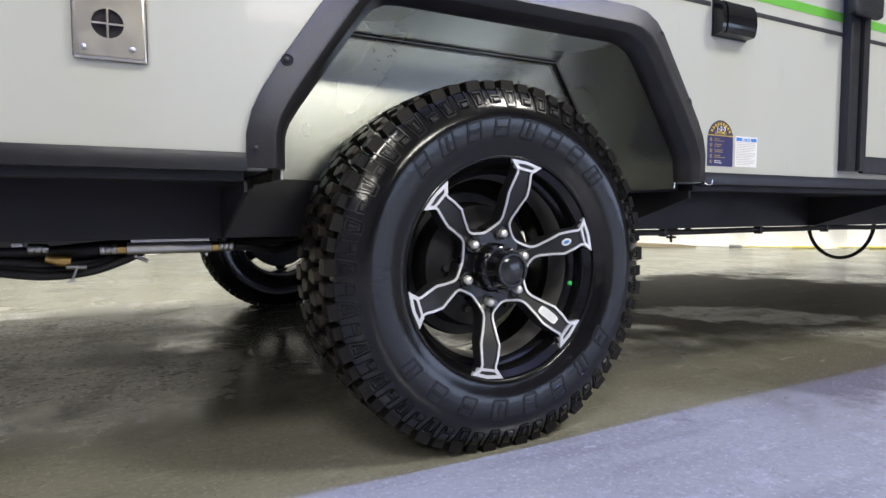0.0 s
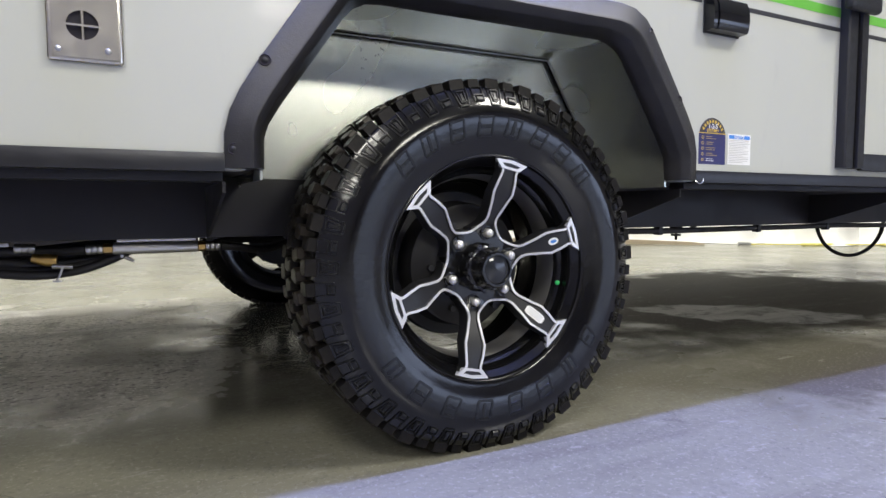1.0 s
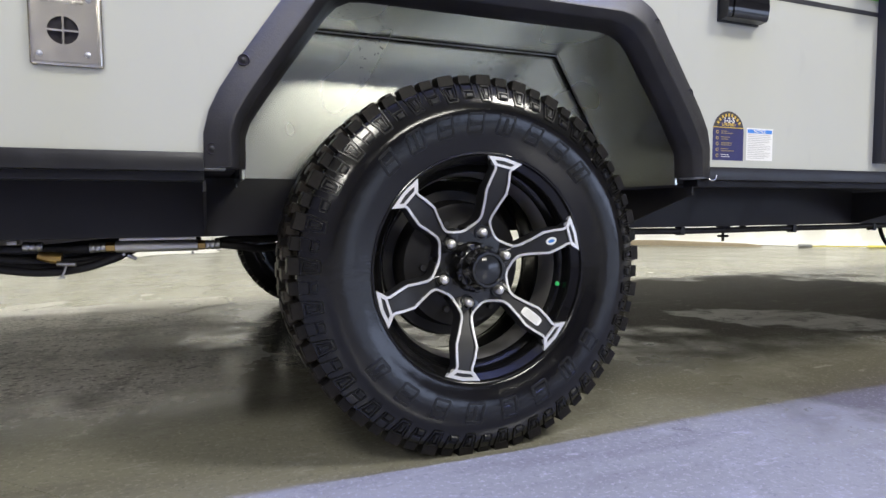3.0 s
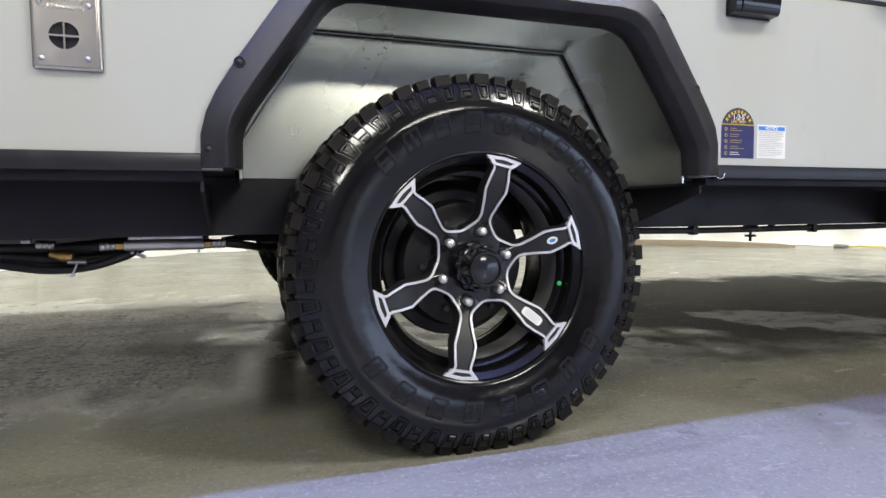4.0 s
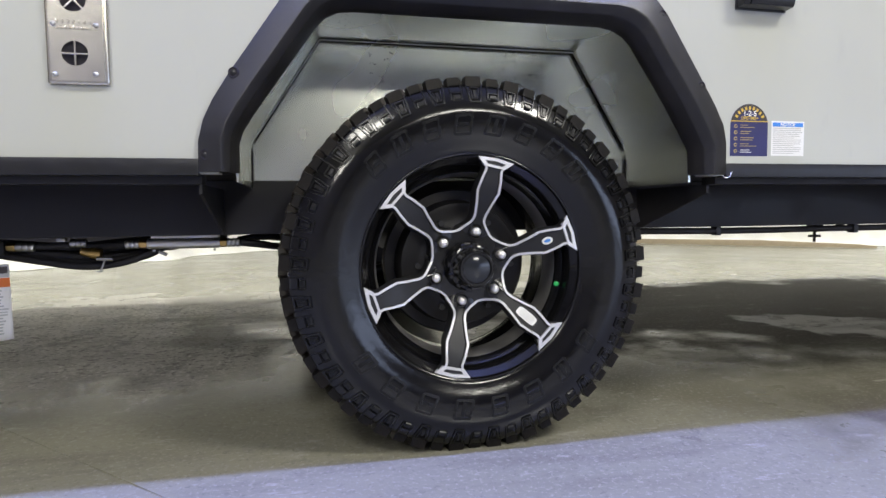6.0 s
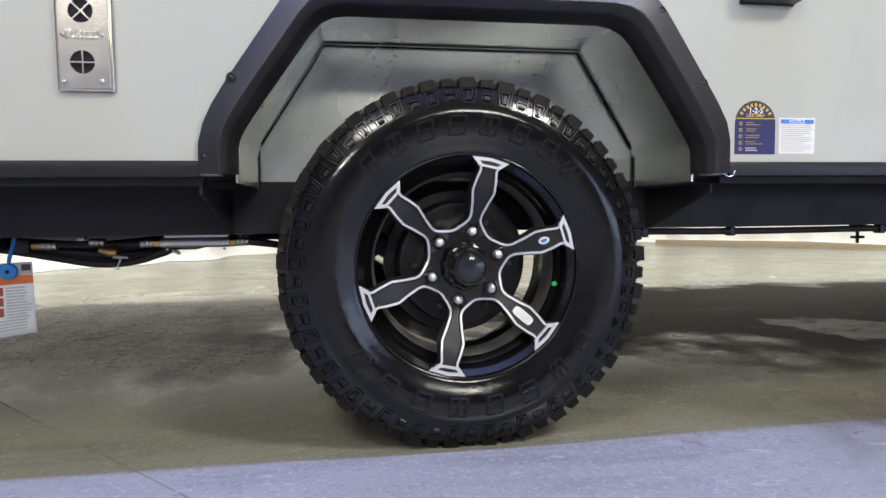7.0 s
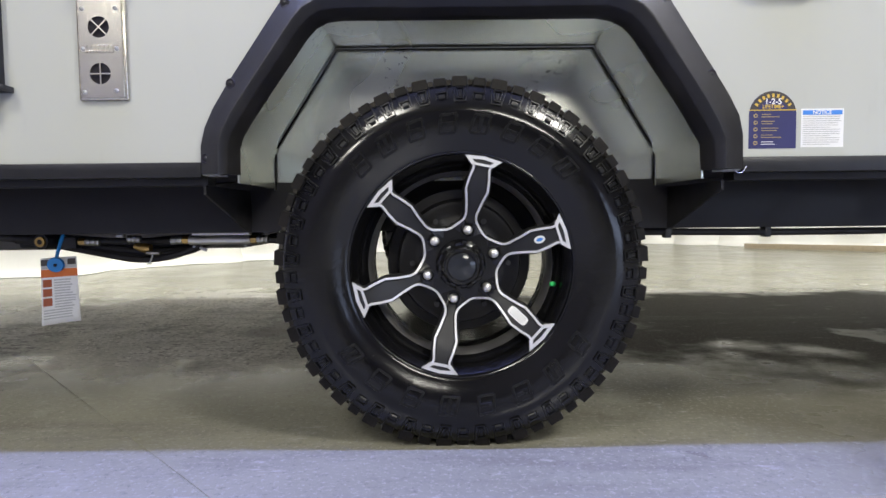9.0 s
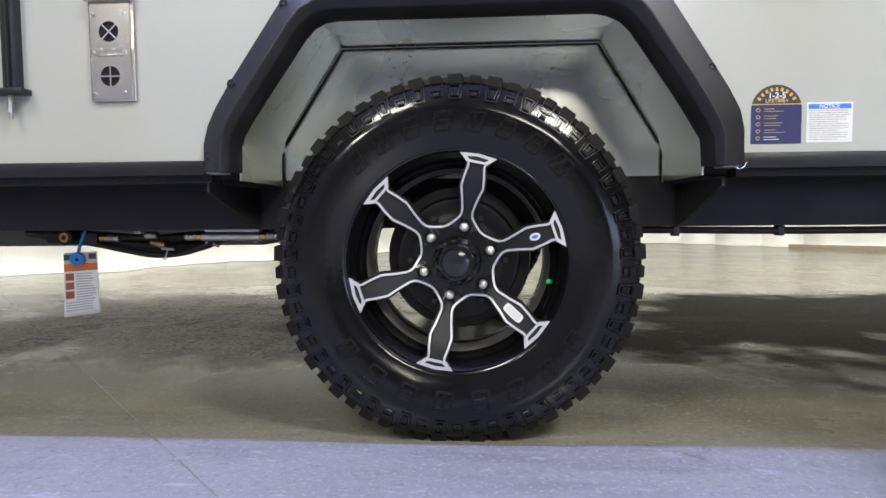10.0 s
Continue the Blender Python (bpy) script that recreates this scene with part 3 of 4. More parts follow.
def on_sidewall(r, lift):
    """A place over the tyre's sidewall."""
    for (ya, ra), (yb, rb) in zip(SHOULDER, SHOULDER[1:]):
        if ra <= r <= rb:
            t = (r - ra) / (rb - ra)
            n = Vector((-(rb - ra), yb - ya)).normalized()
            return ya + (yb - ya) * t + n.x * lift, r + max(0.0, n.y) * lift
    return SHOULDER[-1]


def sidewall_bar(bm, p, q, width, lift):
    """A raised line on the sidewall from (x, r) to (x, r)."""
    d = Vector((q[0] - p[0], q[1] - p[1]))
    n = Vector((-d.y, d.x)).normalized() * width / 2
    rows = []
    steps = max(1, int(d.length / 0.006))
    for k in range(steps + 1):
        c = Vector(p) + d * k / steps
        row = []
        for s, h in ((-1, -0.001), (-0.7, lift), (0.7, lift), (1, -0.001)):
            e = c + n * s
            y, r = on_sidewall(min(max(e.y, 0.247), 0.3480), h)
            row.append(bm.verts.new((e.x, y, r)))
        rows.append(row)
    for a, b in zip(rows, rows[1:]):
        for j in range(3):
            bm.faces.new((a[j], a[j + 1], b[j + 1], b[j]))
    bm.faces.new(rows[0])
    bm.faces.new(rows[-1])


def step_pad(bm, half, r0, r1, lift):
    """A solid raised pad with a steep inner step."""
    rows = []
    for r, h in ((r0, -0.001), (r0 + 0.0004, lift * 0.5), (r0 + 0.0012, lift * 0.82), (r0 + 0.0024, lift * 0.97), ((r0 + r1) / 2, lift), (r1 - 0.0015, lift), (r1, -0.001)):
        y, rr = on_sidewall(r, h)
        rows.append([bm.verts.new((x, y, rr)) for x in (-half, half)])
    for a, b in zip(rows, rows[1:]):
        bm.faces.new((a[0], a[1], b[1], b[0]))
    bm.faces.new([r[0] for r in rows])
    bm.faces.new([r[1] for r in rows])


def side_lug(kind):
    """Raised outlines on the shoulder band: a trapezoid in a trapezoid, or a short bracket."""
    bm = bmesh.new()
    if kind == 0:
        o = [(-0.0150, 0.3470), (-0.0095, 0.3125), (0.0095, 0.3125), (0.0150, 0.3470)]
        i = [(-0.0085, 0.3405), (-0.0045, 0.3190), (0.0045, 0.3190), (0.0085, 0.3405)]
        for line, w in ((o, 0.0028), (i, 0.0024)):
            for p, q in zip(line, line[1:]):
                sidewall_bar(bm, p, q, w, 0.0027)
        sidewall_bar(bm, i[0], i[3], 0.0026, 0.0032)
        step_pad(bm, 0.0028, 0.3205, 0.3370, 0.0022)
    else:
        for p, q in (((-0.0115, 0.3470), (-0.0100, 0.3180)), ((0.0115, 0.3470), (0.0100, 0.3180)), ((-0.0105, 0.331), (0.0105, 0.331))):
            sidewall_bar(bm, p, q, 0.0028, 0.0027)
        step_pad(bm, 0.0062, 0.3170, 0.3270, 0.0046)
    return bm


def lettering(ty):
    """The tyre's raised maker's marks, as plain slanted blocks."""
    rng = random.Random(3)
    for first, last, n in ((-44, 47, 8), (124, 232, 8)):
        for k in range(n):
            a = first + (last - first) * k / (n - 1)
            bm = bmesh.new()
            w, lean = rng.uniform(0.0165, 0.0195), 0.006
            lo, hi = 0.2550, 0.2890
            for p, q in (((-w, lo), (-w + lean, hi)), ((w - lean, lo), (w, hi)), ((-w + lean, hi), (w, hi)), ((-w, lo), (w - lean, lo))):
                sidewall_bar(bm, p, q, 0.0062, 0.0013)
            if k % 3 != 1:
                sidewall_bar(bm, (-w * 0.6, 0.2720), (w * 0.6, 0.2720), 0.008, 0.0014)
            else:
                sidewall_bar(bm, (-0.002, lo + 0.004), (0.002, hi - 0.004), 0.009, 0.0014)
            part("raised_mark", bm, MARK, ty, m=pose(0, 0, 0, 0, a, 0))
    for k in range(60):
        if k % 4 == 3:
            continue
        a = -88 + 0.55 * k
        if k == 0:
            bm = bmesh.new()
            sidewall_bar(bm, (0, 0.2490), (0, 0.2530), 0.0013, 0.0006)
            me = part("fine_print_bar", bm, RUBBER, ty, m=pose(0, 0, 0, 0, a, 0)).data
        else:
            shared("fine_print_bar", me, ty, pose(0, 0, 0, 0, a, 0))


def tread(ty, count=58):
    """Staggered shoulder blocks with wide voids, and hooked centre blocks between them."""
    step = 2 * math.pi / count
    first = {}
    shoulder = [(-0.0420, -0.38), (-0.0420, 0.36), (-0.0200, 0.42), (-0.0085, 0.26), (-0.0060, -0.20), (-0.0190, -0.42)]
    stub = [(-0.0390, -0.30), (-0.0390, 0.28), (-0.0180, 0.36), (-0.0020, 0.26), (0.0010, -0.14), (-0.0170, -0.34)]
    hook = [(-0.0010, 0.30), (0.0060, 0.74), (0.0240, 0.80), (0.0300, 0.62), (0.0475, 0.70), (0.0455, 0.24), (0.0260, 0.10), (0.0100, 0.16)]
    blunt = [(0.0030, 0.32), (0.0080, 0.72), (0.0300, 0.86), (0.0480, 0.66), (0.0450, 0.30), (0.0270, 0.18), (0.0120, 0.12)]

    def mirror(line, shift):
        return [(0.1 - y, a + shift) for y, a in line]

    for k in range(count):
        turn = pose(0, 0, 0, 0, math.degrees(k * step), 0)
        odd = k % 2
        rows = ((0, stub if odd else shoulder, 0.343, 0.3635 if odd else 0.3650), (1, blunt if odd else hook, 0.346, 0.3685),
                (2, mirror(hook if odd else blunt, 0.45), 0.346, 0.3685), (3, mirror(shoulder if odd else stub, 0.45), 0.343, 0.3660))
        for row, line, r0, r1 in rows:
            if (row, odd) not in first:
                first[row, odd] = part("tread_block", poly_block(line, step, r0, r1), TREAD, ty, smooth=False, m=turn).data
            else:
                shared("tread_block", first[row, odd], ty, turn)
        if ("lug", odd) not in first:
            first["lug", odd] = part("side_lug", side_lug(odd), MARK, ty, m=turn).data
        else:
            shared("side_lug", first["lug", odd], ty, turn)


def dish(r):
    """How deep the spoke's face lies at a radius."""
    pts = [(0.0, 0.004), (0.075, 0.003), (0.10, -0.010), (0.148, -0.034), (0.18, -0.043), (0.22, -0.046)]
    for (a, ya), (b, yb) in zip(pts, pts[1:]):
        if r <= b:
            return ya + (yb - ya) * (r - a) / (b - a)
    return pts[-1][1]


EDGE = [(0.198, 0.0205), (0.190, 0.0190), (0.172, 0.0225), (0.150, 0.0250), (0.128, 0.0190), (0.104, 0.0140), (0.090, 0.0165), (0.082, 0.0235)]


def rim(parent, lug_turn):
    bm = bmesh.new()
    prof = [(-0.036, 0.2130), (-0.0445, 0.2190), (-0.0485, 0.2205), (-0.0495, 0.2190), (-0.0480, 0.2168), (-0.0450, 0.2158), (-0.0380, 0.2130), (-0.034, 0.2085), (-0.028, 0.2030), (-0.016, 0.2000), (-0.004, 0.1985), (0.006, 0.1890), (0.014, 0.1860), (0.036, 0.1820), (0.080, 0.1820), (0.118, 0.1832), (0.140, 0.1880), (0.144, 0.2140), (0.150, 0.2195), (0.152, 0.2150), (0.150, 0.1890)]
    lathe(bm, prof, 96)
    rm = part("rim", bm, GLOSS, parent, "gloss black alloy rim with machined edges")
    # satin ring added for the floor's bright reflection inside the barrel
    bm = bmesh.new()
    lathe(bm, [(0.0085, 0.1868), (0.0145, 0.1846), (0.0360, 0.1808), (0.0600, 0.1806)], 96)
    part("barrel_band", bm, BARREL, rm, "satin ring for the bright reflection in the barrel")
    # centre boss
    bm = bmesh.new()
    lathe(bm, [(0.030, 0.076), (0.016, 0.080), (0.006, 0.078), (0.003, 0.074), (0.003, 0.050), (-0.002, 0.046), (-0.002, 0.030)], 72)
    boss = part("hub_boss", bm, GLOSS, rm)
    for k in range(6):
        turn = pose(0, 0, 0, 0, lug_turn + 60 * k, 0)
        # spoke body
        bm = bmesh.new()
        rows = []
        stations = [(0.205, 0.030), (0.198, 0.0205)] + EDGE[1:] + [(0.074, 0.034), (0.066, 0.034)]
        for r, w in stations:
            y = dish(r) + 0.0006
            deep = 0.020 + 0.012 * (0.205 - r) / 0.14
            rows.append([bm.verts.new(p) for p in ((-w - 0.003, y + deep, r), (-w, y + 0.0015, r), (-w + 0.0015, y, r), (-w + 0.0068, y, r), (-w + 0.0085, y + 0.0022, r),
                                                   (w - 0.0085, y + 0.0022, r), (w - 0.0068, y, r), (w - 0.0015, y, r), (w, y + 0.0015, r), (w + 0.003, y + deep, r))])
        for p, q in zip(rows, rows[1:]):
            for j in range(len(p) - 1):
                bm.faces.new((p[j], p[j + 1], q[j + 1], q[j]))
            bm.faces.new((p[0], p[-1], q[-1], q[0]))
        bm.faces.new(rows[0])
        bm.faces.new(rows[-1])
        part("spoke", bm, SATIN, rm, m=turn)
        # machined tip: a flared frame with a dark pocket
        bm = bmesh.new()
        a_o, a_i = 0.0367, 0.0205
        outer = [(-a_i, 0.1965), (-a_o, 0.2115), (0, 0.2155), (a_o, 0.2115), (a_i, 0.1965)]
        inner = [(-0.0150, 0.2012), (-0.0215, 0.2068), (0, 0.2092), (0.0215, 0.2068), (0.0150, 0.2012)]
        lo = [bm.verts.new((x, -0.0462, z)) for x, z in outer]
        li = [bm.verts.new((x, -0.0462, z)) for x, z in inner]
        do = [bm.verts.new((x, -0.036, z)) for x, z in outer]
        di = [bm.verts.new((x, -0.0435, z)) for x, z in inner]
        for j in range(5):
            n = (j + 1) % 5
            bm.faces.new((lo[j], lo[n], li[n], li[j]))
            bm.faces.new((lo[j], lo[n], do[n], do[j]))
            bm.faces.new((li[j], li[n], di[n], di[j]))
        tip = part("spoke_tip", bm, SILVER, rm, "machined bright spoke tip", smooth=False, m=turn)
        bm = bmesh.new()
        bm.faces.new([bm.verts.new((x, -0.0437, z)) for x, z in inner])
        bm.faces.new([bm.verts.new((x * 1.01, -0.038, z)) for x, z in outer])
        part("tip_pocket", bm, SATIN, tip, smooth=False)
        # machined edge: from one spoke's tip down round the valley and up the next
        line = [(r, math.atan2(w - 0.0034, r)) for r, w in EDGE]
        pts = [(r, a) for r, a in line]
        rr = [(math.hypot(r, math.tan(a) * r), a) for r, a in pts]
        third = radians(60)
        valley = [(0.0765, third / 2 - 0.13), (0.0745, third / 2), (0.0765, third / 2 + 0.13)]
        path = rr[:-1] + valley + [(r, third - a) for r, a in rr[:-1][::-1]]
        flat = [Vector((r * math.sin(a), 0, r * math.cos(a))) for r, a in path]
        k0 = len(rr) - 3
        curve = flat[:k0] + arc(flat[k0:len(flat) - k0], 5) + flat[len(flat) - k0:]
        bm = bmesh.new()
        rows = []
        for j, p in enumerate(curve):
            d = (curve[min(j + 1, len(curve) - 1)] - curve[max(j - 1, 0)]).normalized()
            n = Vector((-d.z, 0, d.x))
            row = []
            for s, lift in ((-1.0, 0.004), (-1.0, -0.0002), (-0.75, -0.0010), (0.75, -0.0010), (1.0, -0.0002), (1.0, 0.004)):
                q = p + n * (0.0024 * s)
                row.append(bm.verts.new((q.x, dish(math.hypot(p.x, p.z)) + lift, q.z)))
            rows.append(row)
        for p, q in zip(rows, rows[1:]):
            for j in range(5):
                bm.faces.new((p[j], p[j + 1], q[j + 1], q[j]))
        bm.faces.new(rows[0])
        bm.faces.new(rows[-1])
        part("machined_edge", bm, SILVER, rm, "machined bright spoke edge", m=turn)
        # web that closes the valley behind the edge
        bm = bmesh.new()
        inner_r = 0.055
        sub = [c for c in curve if math.hypot(c.x, c.z) < 0.105]
        front = [bm.verts.new((c.x, dish(math.hypot(c.x, c.z)) + 0.001, c.z)) for c in sub]
        behind = [bm.verts.new((c.x * 1.02, dish(math.hypot(c.x, c.z)) + 0.026, c.z * 1.02)) for c in sub]
        near = [bm.verts.new((inner_r * math.sin(math.atan2(c.x, c.z)), 0.0045, inner_r * math.cos(math.atan2(c.x, c.z)))) for c in sub]
        for j in range(len(sub) - 1):
            bm.faces.new((front[j], front[j + 1], behind[j + 1], behind[j]))
            bm.faces.new((front[j], front[j + 1], near[j + 1], near[j]))
        part("hub_web", bm, GLOSS, rm, m=turn)
        # lug nut
        bm = bmesh.new()
        lathe(bm, [(-0.0165, 0.0), (-0.0162, 0.0030), (-0.0150, 0.0058), (-0.0128, 0.0080), (-0.0100, 0.0090), (0.004, 0.0094)], 18)
        nut = part("lug_nut", bm, NUT, rm, "bright domed lug nut", m=turn @ pose(0, 0, 0.06985))
        bm = bmesh.new()
        lathe(bm, [(0.0035, 0.0095), (-0.0015, 0.0125), (-0.0015, 0.0145), (0.004, 0.0155)], 24)
        part("lug_seat", bm, GLOSS, nut)
    return rm


def centre_cap(parent):
    bm = bmesh.new()
    lathe(bm, [(0.004, 0.048), (-0.020, 0.0455), (-0.026, 0.044), (-0.028, 0.040), (-0.030, 0.0385), (-0.052, 0.0360), (-0.0625, 0.0345), (-0.0655, 0.0325), (-0.0655, 0.0285), (-0.0625, 0.0268), (-0.0630, 0.024), (-0.0650, 0.012), (-0.0655, 0.0)], 64)
    cap = part("centre_cap", bm, GLOSS, parent, "gloss black protruding hub cap")
    bm = bmesh.new()
    lathe(bm, [(-0.0628, 0.0262), (-0.0642, 0.022), (-0.0662, 0.012), (-0.0668, 0.0001)], 48)
    part("cap_lens", bm, LENS, cap, "smoky glassy hub lens")
    for k in range(12):
        bm = bmesh.new()
        box(bm, -0.0058, 0.0058, -0.0285, -0.010, 0.040, 0.0485, 0.0018, 1)
        part("cap_notch", bm, GLOSS, cap, m=pose(0, 0, 0, 0, 30 * k + 8, 0))
    return cap


def brake(parent):
    bm = bmesh.new()
    lathe(bm, [(0.034, 0.0), (0.034, 0.085), (0.040, 0.098), (0.058, 0.118), (0.060, 0.126), (0.072, 0.130), (0.110, 0.134), (0.112, 0.154), (0.124, 0.1580), (0.128, 0.154), (0.128, 0.0)], 64)
    part("brake_drum", bm, FRAME, parent)
    for k in range(6):
        bm = bmesh.new()
        lathe(bm, [(0.020, 0.0), (0.020, 0.006), (0.031, 0.006)], 10)
        part("stud", bm, FRAME, parent, m=pose(0, 0, 0, 0, 30 + 60 * k, 0) @ pose(0, 0.004, 0.098))


def wheel(name, m, label, full=True):
    w = empty(name, m, label, "wheel", "trailer wheels")
    ty = tyre(w)
    if full:
        tread(ty)
        lettering(ty)
    rm = rim(w, 12.2)
    centre_cap(rm)
    brake(w)
    return w


def wheel_extras(w):
    """Valve and stickers of the wheel that is seen."""
    rm = [c for c in w.children if c.name.startswith("rim")][0]
    bm = bmesh.new()
    tube(bm, [(0, 0.006, 0.197), (0, -0.002, 0.194), (0, -0.008, 0.190)], 0.0036, 12)
    v = part("valve_stem", bm, RUBBER, rm, m=pose(0, 0, 0, 0, 102.6, 0))
    bm = bmesh.new()
    tube(bm, [(0, -0.0075, 0.1905), (0, -0.012, 0.1875), (0, -0.0165, 0.1845), (0, -0.0172, 0.184)], [0.0050, 0.0050, 0.0046, 0.003], 14)
    part("valve_cap", bm, GREEN_CAP, v, "bright green valve cap")

    def pill(name, material, a, r, ax, ay, square, parent, lift, label=""):
        bm = bmesh.new()
        rows = []
        for k in range(17):
            c = math.cos(math.pi * k / 16)
            z = r + ay * c
            x = max(ax * (1 - abs(c) ** (2 / square)) ** (square / 2), 0.0002)
            y = dish(z) + lift
            rows.append([bm.verts.new(q) for q in ((-x, y + 0.0005, z), (-x, y, z), (x, y, z), (x, y + 0.0005, z))])
        for p, q in zip(rows, rows[1:]):
            for n in range(3):
                bm.faces.new((p[n], p[n + 1], q[n + 1], q[n]))
        return part(name, bm, material, parent, label, m=pose(0, 0, 0, 0, a, 0) if parent is rm else None)

    p = pill("rating_sticker", STICKER_WHITE, 132.2, 0.1500, 0.0092, 0.0210, 0.45, rm, 0.0016, "small white oblong printed sticker")
    for k in range(4):
        bm = bmesh.new()
        x = -0.0052 + 0.0035 * k
        for z0, z1 in ((0.1345, 0.148), (0.148, 0.1655)):
            bm.faces.new([bm.verts.new((xx, dish(z) + 0.0011, z)) for xx, z in ((x - 0.0004, z0), (x + 0.0004, z0), (x + 0.0004, z1), (x - 0.0004, z1))])
        part("print_bar", bm, PRINT_GREY, p, smooth=False)
    o = pill("maker_sticker", STICKER_WHITE, 72.2, 0.161, 0.0074, 0.0105, 1.0, rm, 0.0016, "small white and blue oval sticker")
    pill("oval_print", PRINT_BLUE, 0, 0.161, 0.0034, 0.0062, 1.0, o, 0.0010)


HUB = pose(0, 0, 0.357)
near_wheel = wheel("trailer_wheel", HUB, "chunky black off-road tyre on a six-spoke black alloy rim")
far_wheel = copy_thing(near_wheel, pose(0.015, 2.12, 0.357, 0, 0, 180))
tagged(far_wheel, "black off-road wheel on the trailer's far side")
wheel_extras(near_wheel)


# ---- fittings on the side wall ----
def slab_part(name, material, parent, x0, x1, z0, z1, y, depth, bevel=0.0, label=""):
    bm = bmesh.new()
    box(bm, x0, x1, y, y + depth, z0, z1, bevel)
    return part(name, bm, material, parent, label, smooth=bool(bevel))


def writing(name, text, size, x, z, y, material, parent, stretch=1.0):
    """Letters of the built-in font, centred at a place on the wall."""
    cu = bpy.data.curves.new(name, "FONT")
    cu.body, cu.size, cu.align_x, cu.align_y = text, size, "CENTER", "CENTER"
    cu.offset = size * 0.022
    tmp = bpy.data.objects.new(name, cu)
    scene.collection.objects.link(tmp)
    bpy.context.view_layer.update()
    me = bpy.data.meshes.new_from_object(tmp.evaluated_get(bpy.context.evaluated_depsgraph_get()))
    bpy.data.objects.remove(tmp)
    me.name = name
    me.materials.clear()
    me.materials.append(material)
    ob = new(name, me)
    ob.parent = parent
    ob.matrix_basis = pose(x, y, z, 90, 0, 0) @ Matrix.Diagonal((stretch, 1, 1, 1))
    return ob


S = WALL_Y - 0.0006                              # face of the wall for stickers


def arch_sticker():
    t = empty("warranty_sticker", pose(0.5905, S, 0.5755), "navy and gold arched warranty sticker on the trailer wall", "sticker")
    w, base, cz = 0.0450, 0.0, 0.0625

    def arch(r, z0, n=28):
        if z0 <= cz:
            return [(-r, z0)] + [(-r * math.cos(math.pi * k / n), cz + r * math.sin(math.pi * k / n)) for k in range(n + 1)] + [(r, z0)]
        a0 = math.asin((z0 - cz) / r)
        return [(-r * math.cos(a0 + (math.pi - 2 * a0) * k / n), cz + r * math.sin(a0 + (math.pi - 2 * a0) * k / n)) for k in range(n + 1)]

    def sheet(name, pts, y, material, parent, label=""):
        bm = bmesh.new()
        prism(bm, pts, y, y + 0.0003)
        return part(name, bm, material, parent, label, smooth=False)

    back = sheet("backing", arch(w, 0.0), 0.0, PRINT_NAVY, t)
    sheet("arch_band", arch(w - 0.0003, cz + 0.0105), -0.0005, PRINT_BROWN, t)
    sheet("arch_inner", arch(0.0300, cz + 0.0108, 20), -0.0010, PRINT_NAVY, t)
    slab_part("gold_line", PRINT_GOLD, t, -w, w, cz + 0.0085, cz + 0.0103, -0.0008, 0.0004)
    # maker's name as bars round the arch
    for k in range(9):
        a = -58 + 14.5 * k
        bm = bmesh.new()
        box(bm, -0.0022, 0.0022, -0.0011, -0.0005, 0.0335, 0.0400)
        part("name_bar", bm, PRINT_GOLD, t, smooth=False, m=pose(0, 0, cz, 0, a, 0))
    writing("numerals", "1-2-5", 0.0150, 0, cz + 0.0250, -0.0014, STICKER_WHITE, t)
    writing("word", "LIFETIME+", 0.0098, 0, cz + 0.0155, -0.0014, PRINT_GOLD, t, 0.95)
    for k in range(5):
        z = 0.0615 - 0.0128 * k
        bm = bmesh.new()
        lathe(bm, [(-0.0009, 0.0), (-0.0009, 0.0038), (0.0, 0.0038)], 18)
        ic = part("icon", bm, DIM_GOLD, t, m=pose(-0.0325, 0, z))
        bm = bmesh.new()
        box(bm, -0.0020, 0.0020, -0.0013, -0.0009, -0.0016, 0.0016)
        part("icon_mark", bm, PRINT_NAVY, ic, smooth=False)
        for j, (ln, dz) in enumerate(((0.032, 0.0022), (0.038, -0.0022))):
            ln = ln * (0.55 + 0.45 * ((k * 7 + j * 3) % 5) / 4) if k < 4 else ln * 0.7
            slab_part("text_bar", DIM_GOLD if k < 4 else STICKER_WHITE, t, -0.0215, -0.0215 + ln, z + dz - 0.0006, z + dz + 0.0006, -0.0008, 0.0004)
    return t


def notice_sticker():
    t = empty("notice_sticker", pose(0.6850, S, 0.577), "white notice sticker with a blue heading on the wall", "sticker")
    slab_part("backing", STICKER_WHITE, t, -0.0405, 0.0405, 0, 0.0725, 0, 0.0003)
    slab_part("blue_heading", PRINT_BLUE, t, -0.0375, 0.0375, 0.0610, 0.0695, -0.0005, 0.0004)
    writing("heading_word", "NOTICE", 0.0098, -0.001, 0.0652, -0.0008, STICKER_WHITE, t)
    rng = random.Random(12)
    for k in range(14):
        z = 0.0575 - 0.0040 * k
        short = 0.05 if k in (5, 9, 13) else rng.uniform(0.064, 0.072)
        x = -0.0365
        while x < -0.0365 + short:
            ln = rng.uniform(0.006, 0.016)
            slab_part("text_bar", PRINT_GREY, t, x, min(x + ln, -0.0355 + short), z - 0.0006, z + 0.0006, -0.0005, 0.0004)
            x += ln + 0.0014
    return t


arch_sticker()
notice_sticker()


